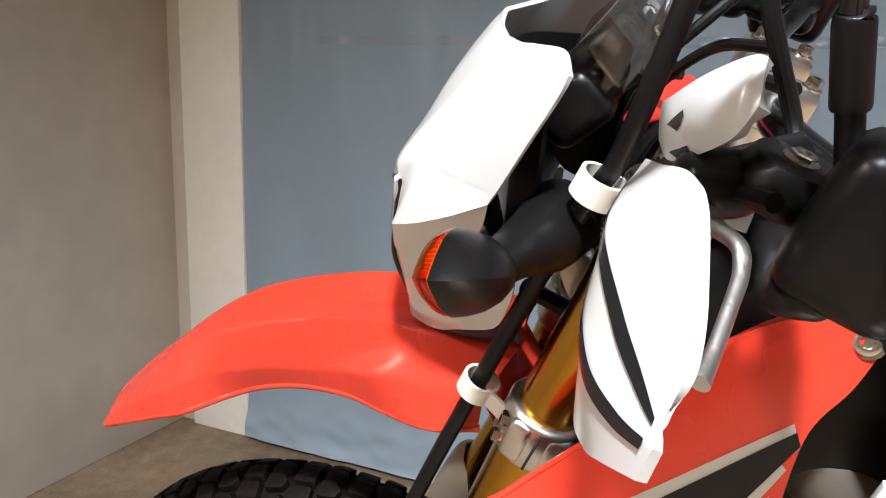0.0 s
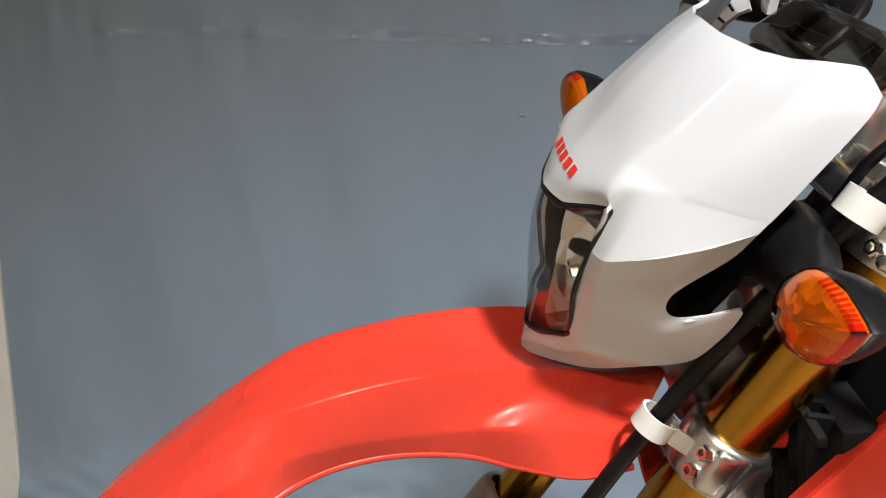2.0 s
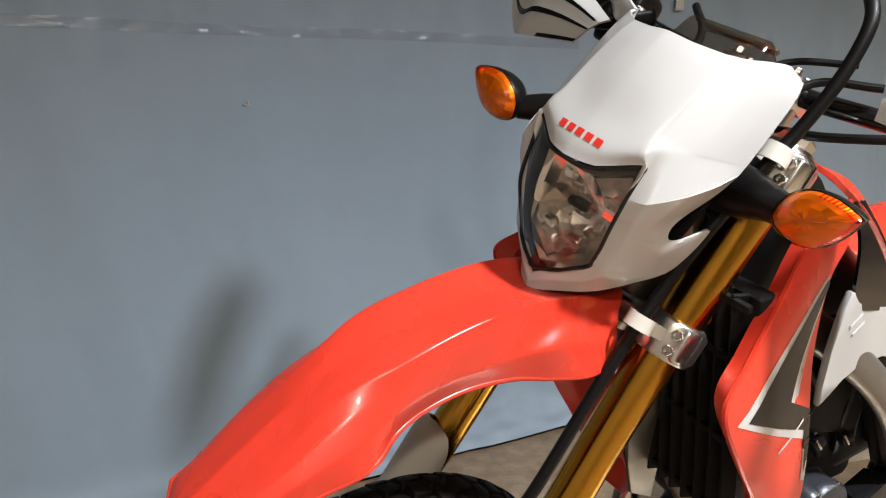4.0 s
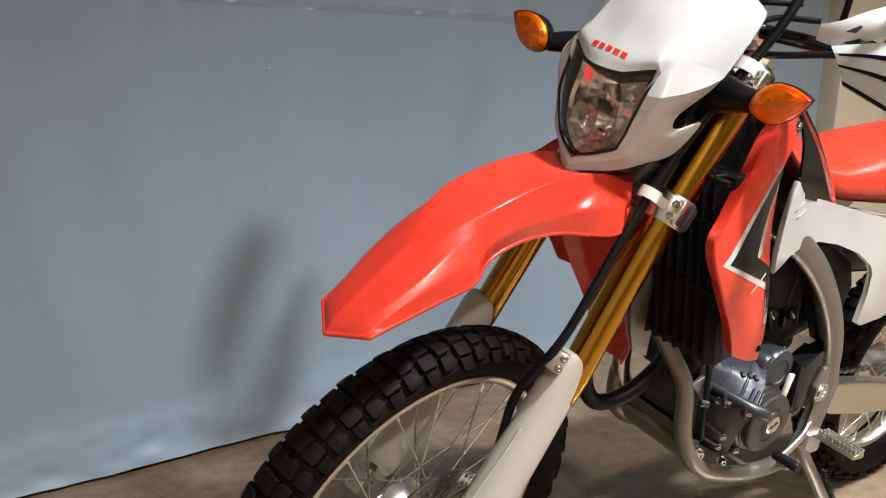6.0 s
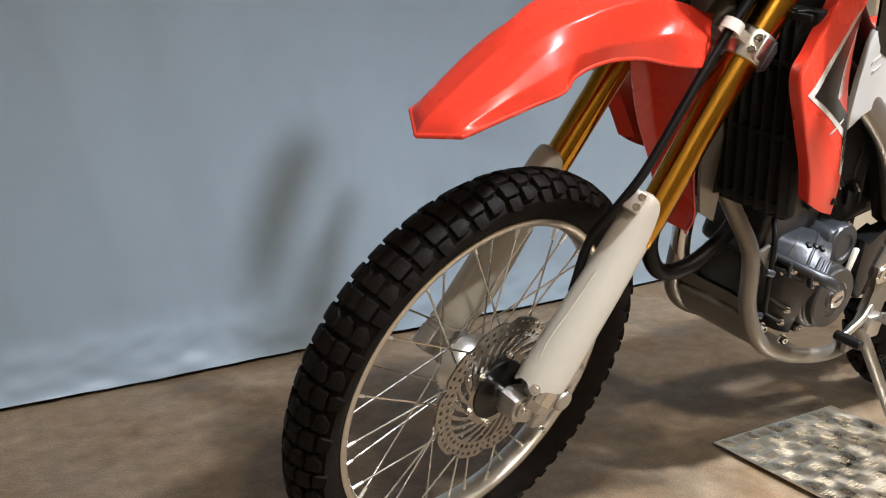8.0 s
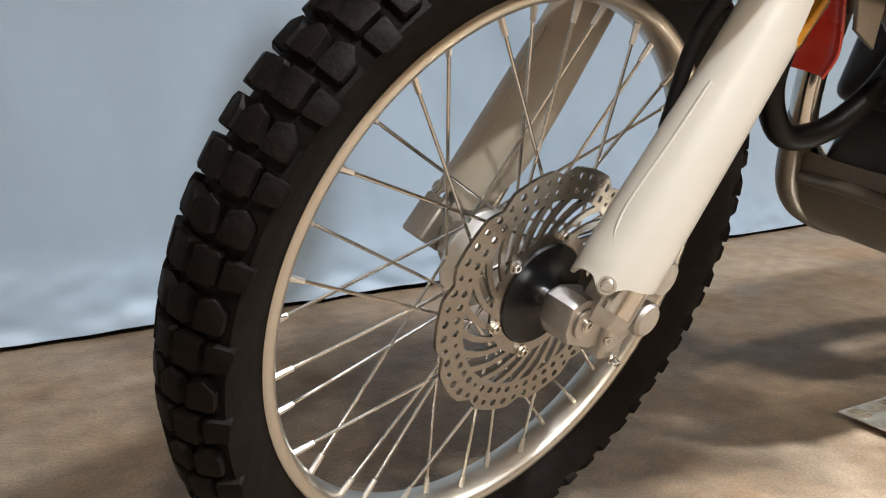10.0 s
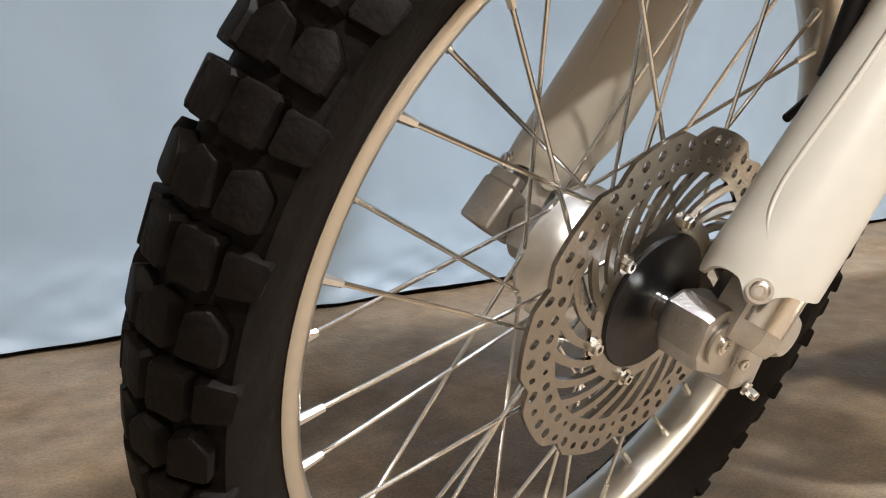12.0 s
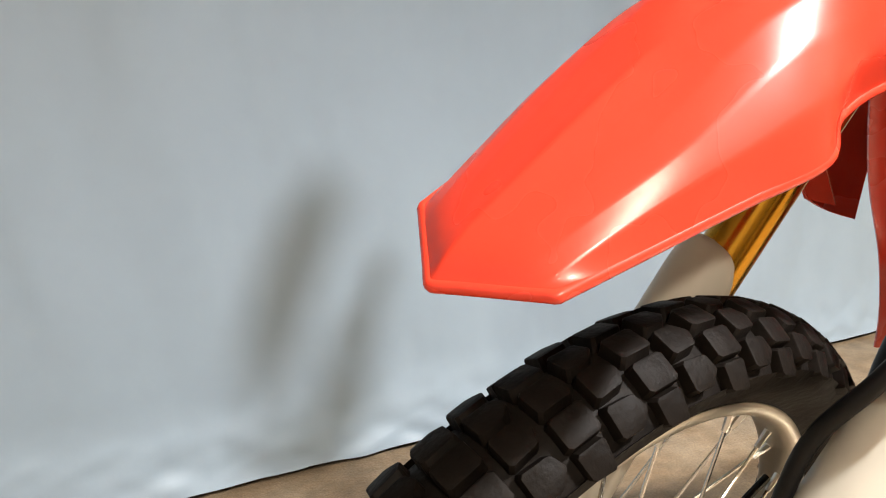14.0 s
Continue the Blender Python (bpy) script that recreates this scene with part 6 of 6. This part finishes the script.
    for x, z in ((-0.600, 0.140), (-0.575, 0.030), (-0.655, -0.010)):
        body("engine_bolt", bolt((x, 0.100, z), (0.2, 1, 0), 0.0075, 0.012), STEEL, "", case)
    body("engine_mount", plate([(-0.525, 0.180), (-0.560, 0.195), (-0.590, 0.160), (-0.560, 0.140)], 0.085, 0.008, 0.002), FRAME, "silver engine mount plate", case)
    body("oil_line", tube([(-0.580, 0.060, 0.240), (-0.560, 0.090, 0.200), (-0.562, 0.100, 0.120), (-0.575, 0.100, 0.060)], 0.0050, 10), HOSE, "", case)
    for i in range(6):
        body("harness", tube([(-0.59 - 0.04 * i, 0.06 + 0.012 * (i % 3), 0.44), (-0.63 - 0.04 * i, 0.085, 0.38), (-0.60 - 0.05 * i, 0.080 + 0.008 * (i % 2), 0.32), (-0.66 - 0.04 * i, 0.075, 0.25)], 0.0050 + 0.001 * (i % 2), 8), HOSE, "black wiring and hoses by the engine", case)
    for x, y, z in ((-0.640, 0.092, 0.330), (-0.690, 0.098, 0.300), (-0.760, 0.096, 0.290)):
        body("connector", block((0.022, 0.014, 0.016), (x, y, z), 0.003, (20, 30, 0)), BLACK, "black wiring connector", case)
        body("connector_band", block((0.004, 0.016, 0.018), (x + 0.004, y, z), 0.001, (20, 30, 0)), STEEL, "", case)
    inner = bmesh.new()
    block((0.190, 0.150, 0.250), (-0.850, 0, 0.330), 0.030, (0, 12, 0), inner, 3)
    block((0.260, 0.130, 0.120), (-1.020, 0, 0.380), 0.030, (0, -6, 0), inner, 3)
    body("inner_air_box", inner, BLACK, "black air box between the frame spars")
    thr = bmesh.new()
    lathe([(0.0, -0.06), (0.030, -0.06), (0.034, -0.05), (0.034, 0.05), (0.030, 0.06), (0.0, 0.06)], 24, 1, (-0.70, 0.02, 0.36), bm=thr)
    block((0.12, 0.10, 0.07), (-0.74, 0.02, 0.33), 0.015, (0, 20, 0), thr, 3)
    body("throttle_body", thr, BLACK, "black throttle body", case)
    body("exhaust_pipe", tube([(-0.545, -0.03, 0.40), (-0.500, -0.045, 0.34), (-0.505, -0.070, 0.22), (-0.540, -0.085, 0.10), (-0.640, -0.100, 0.03)], 0.019, 18), STEEL, "steel exhaust header pipe")


REAR = BODY @ pose(-1.445, 0, -0.020)


def build_rear():
    build_tyre("rear_tyre", REAR, 0.313, 0.011, 0.232, 0.058, "black knobbly rear tyre", rows=56)
    build_spoked_rim("rear_rim", REAR, 0.2325, "satin silver rear rim with steel spokes", turn=0.1)
    part("rear_hub", lathe([(0.02, -0.05), (0.05, -0.045), (0.055, -0.035), (0.035, -0.02), (0.035, 0.02), (0.06, 0.035), (0.06, 0.045), (0.02, 0.05)], 40), ALU, BIKE, "aluminium rear hub", REAR)
    part("rear_axle", lathe([(0.0, -0.14), (0.010, -0.14), (0.010, 0.14), (0.0, 0.14)], 20), STEEL, BIKE, "steel rear axle", REAR)
    for z0, z1 in ((0.115, 0.035), (0.045, -0.075)):
        chain = bmesh.new()
        for i in range(40):
            f = i / 40
            x = -0.86 - 0.56 * f
            block((0.011, 0.012 if i % 2 else 0.016, 0.010), (x, 0.070, z0 + (z1 - z0) * f), 0.002, bm=chain, seg=1)
        body("chain_run", chain, STEEL, "steel drive chain")


def build_mudflap():
    rows = mirrored([[(0.040, 0, 0.620), (0.040, 0.050, 0.615), (0.036, 0.070, 0.590)], [(-0.030, 0, 0.572), (-0.030, 0.046, 0.566), (-0.016, 0.066, 0.545)],
                     [(-0.115, 0, 0.520), (-0.115, 0.042, 0.514), (-0.100, 0.060, 0.495)], [(-0.200, 0, 0.470), (-0.200, 0.032, 0.466), (-0.190, 0.048, 0.452)],
                     [(-0.280, 0, 0.420), (-0.280, 0.030, 0.419), (-0.272, 0.044, 0.410)], [(-0.300, 0, 0.385), (-0.300, 0.026, 0.384), (-0.292, 0.036, 0.378)]])
    part("rear_mudflap", sheet(surface(rows, 24, 30), 0.003), RED, BIKE, "red inner mudguard behind the fork", FORK)


build_mudflap()
build_frame()
build_radiator()
build_engine()
build_side_panels()
build_tank_and_seat()
build_shrouds()
build_rear()


# ---- floor plate ----
def build_floor_plate():
    """A checker plate: a thin slab with raised lozenges in groups of five."""
    m = pose(0.702, 0.045, 0.012, 0, 0, -4)
    ob = thing("checker_plate", m, "worn aluminium checker plate lying on the floor", "metal plate")
    base = part("slab", block((0.42, 0.62, 0.003), (0.21, -0.31, 0), 0.001), CHECKER, ob, at=m)
    bm = bmesh.new()
    n = 0
    for i in range(10):
        for j in range(15):
            cx, cy = 0.022 + i * 0.0395, -0.022 - j * 0.0410
            horizontal = (i + j) % 2 == 0
            for k in range(5):
                o = (k - 2) * 0.0066
                x, y = (cx, cy + o) if horizontal else (cx + o, cy)
                lx, ly = (0.0155, 0.0019) if horizontal else (0.0019, 0.0155)
                p = [bm.verts.new(v) for v in ((x - lx, y, 0.0021), (x, y - ly, 0.0021), (x + lx, y, 0.0021), (x, y + ly, 0.0021))]
                q = [bm.verts.new(v) for v in ((x - lx * 0.7, y, 0.0038), (x, y - ly * 0.5, 0.0038), (x + lx * 0.7, y, 0.0038), (x, y + ly * 0.5, 0.0038))]
                bm.faces.new(q)
                for a in range(4):
                    bm.faces.new((p[a], p[(a + 1) % 4], q[(a + 1) % 4], q[a]))
    tagged(part("tread_pattern", bm, CHECKER, ob, "raised lozenge tread", m), kind="stuff")
    for x in (0.05, 0.37):
        part("batten", block((0.03, 0.56, 0.0095), (x, -0.31, -0.0068), 0.001), DARK, ob, "dark wooden batten under the plate", m)


def build_wall_marks():
    """The torn bit of white paper and the crumpled clear tape on the cloth."""
    y = WALL_Y + cloth_offset(0.247, 1.048)
    bm = block((0.013, 0.0012, 0.0040), (0.2435, y - 0.0036, 1.0465), 0, (0, 18, 0))
    block((0.0040, 0.0012, 0.0120), (0.2505, y - 0.0036, 1.0515), 0, (0, -12, 0), bm)
    tagged(part("paper_scrap", bm, WHITE), "tiny torn scrap of white paper stuck on the cloth", "paper scrap")
    y = WALL_Y + cloth_offset(1.637, 1.40)
    tag = plate([(1.620, 1.330), (1.655, 1.331), (1.656, 1.46), (1.621, 1.46)], y - 0.012, 0.003, 0.0008)
    tagged(part("paper_tag", tag, WHITE), "white paper tag hanging flat on the cloth", "paper tag")
    g = []
    for j in range(5):
        row = []
        for i in range(161):
            x = -0.75 + 2.0 * i / 160
            z = 1.206 + 0.006 * j + 0.010 * noise.noise((x * 1.2, 4.0, 0))
            row.append((x, WALL_Y + cloth_offset(x, z) - 0.0035 - 0.006 * abs(noise.noise((x * 30, j * 0.9, 2.0))), z))
        g.append(row)
    tagged(part("tape_strip", sheet(np.array(g), 0.0006), TAPE, smooth=20), "crumpled clear tape along a seam of the cloth", "tape")


TAPE = clear_material("crumpled_clear_tape", (0.985, 0.985, 0.99), 0.06, 0.38)
build_floor_plate()
build_wall_marks()
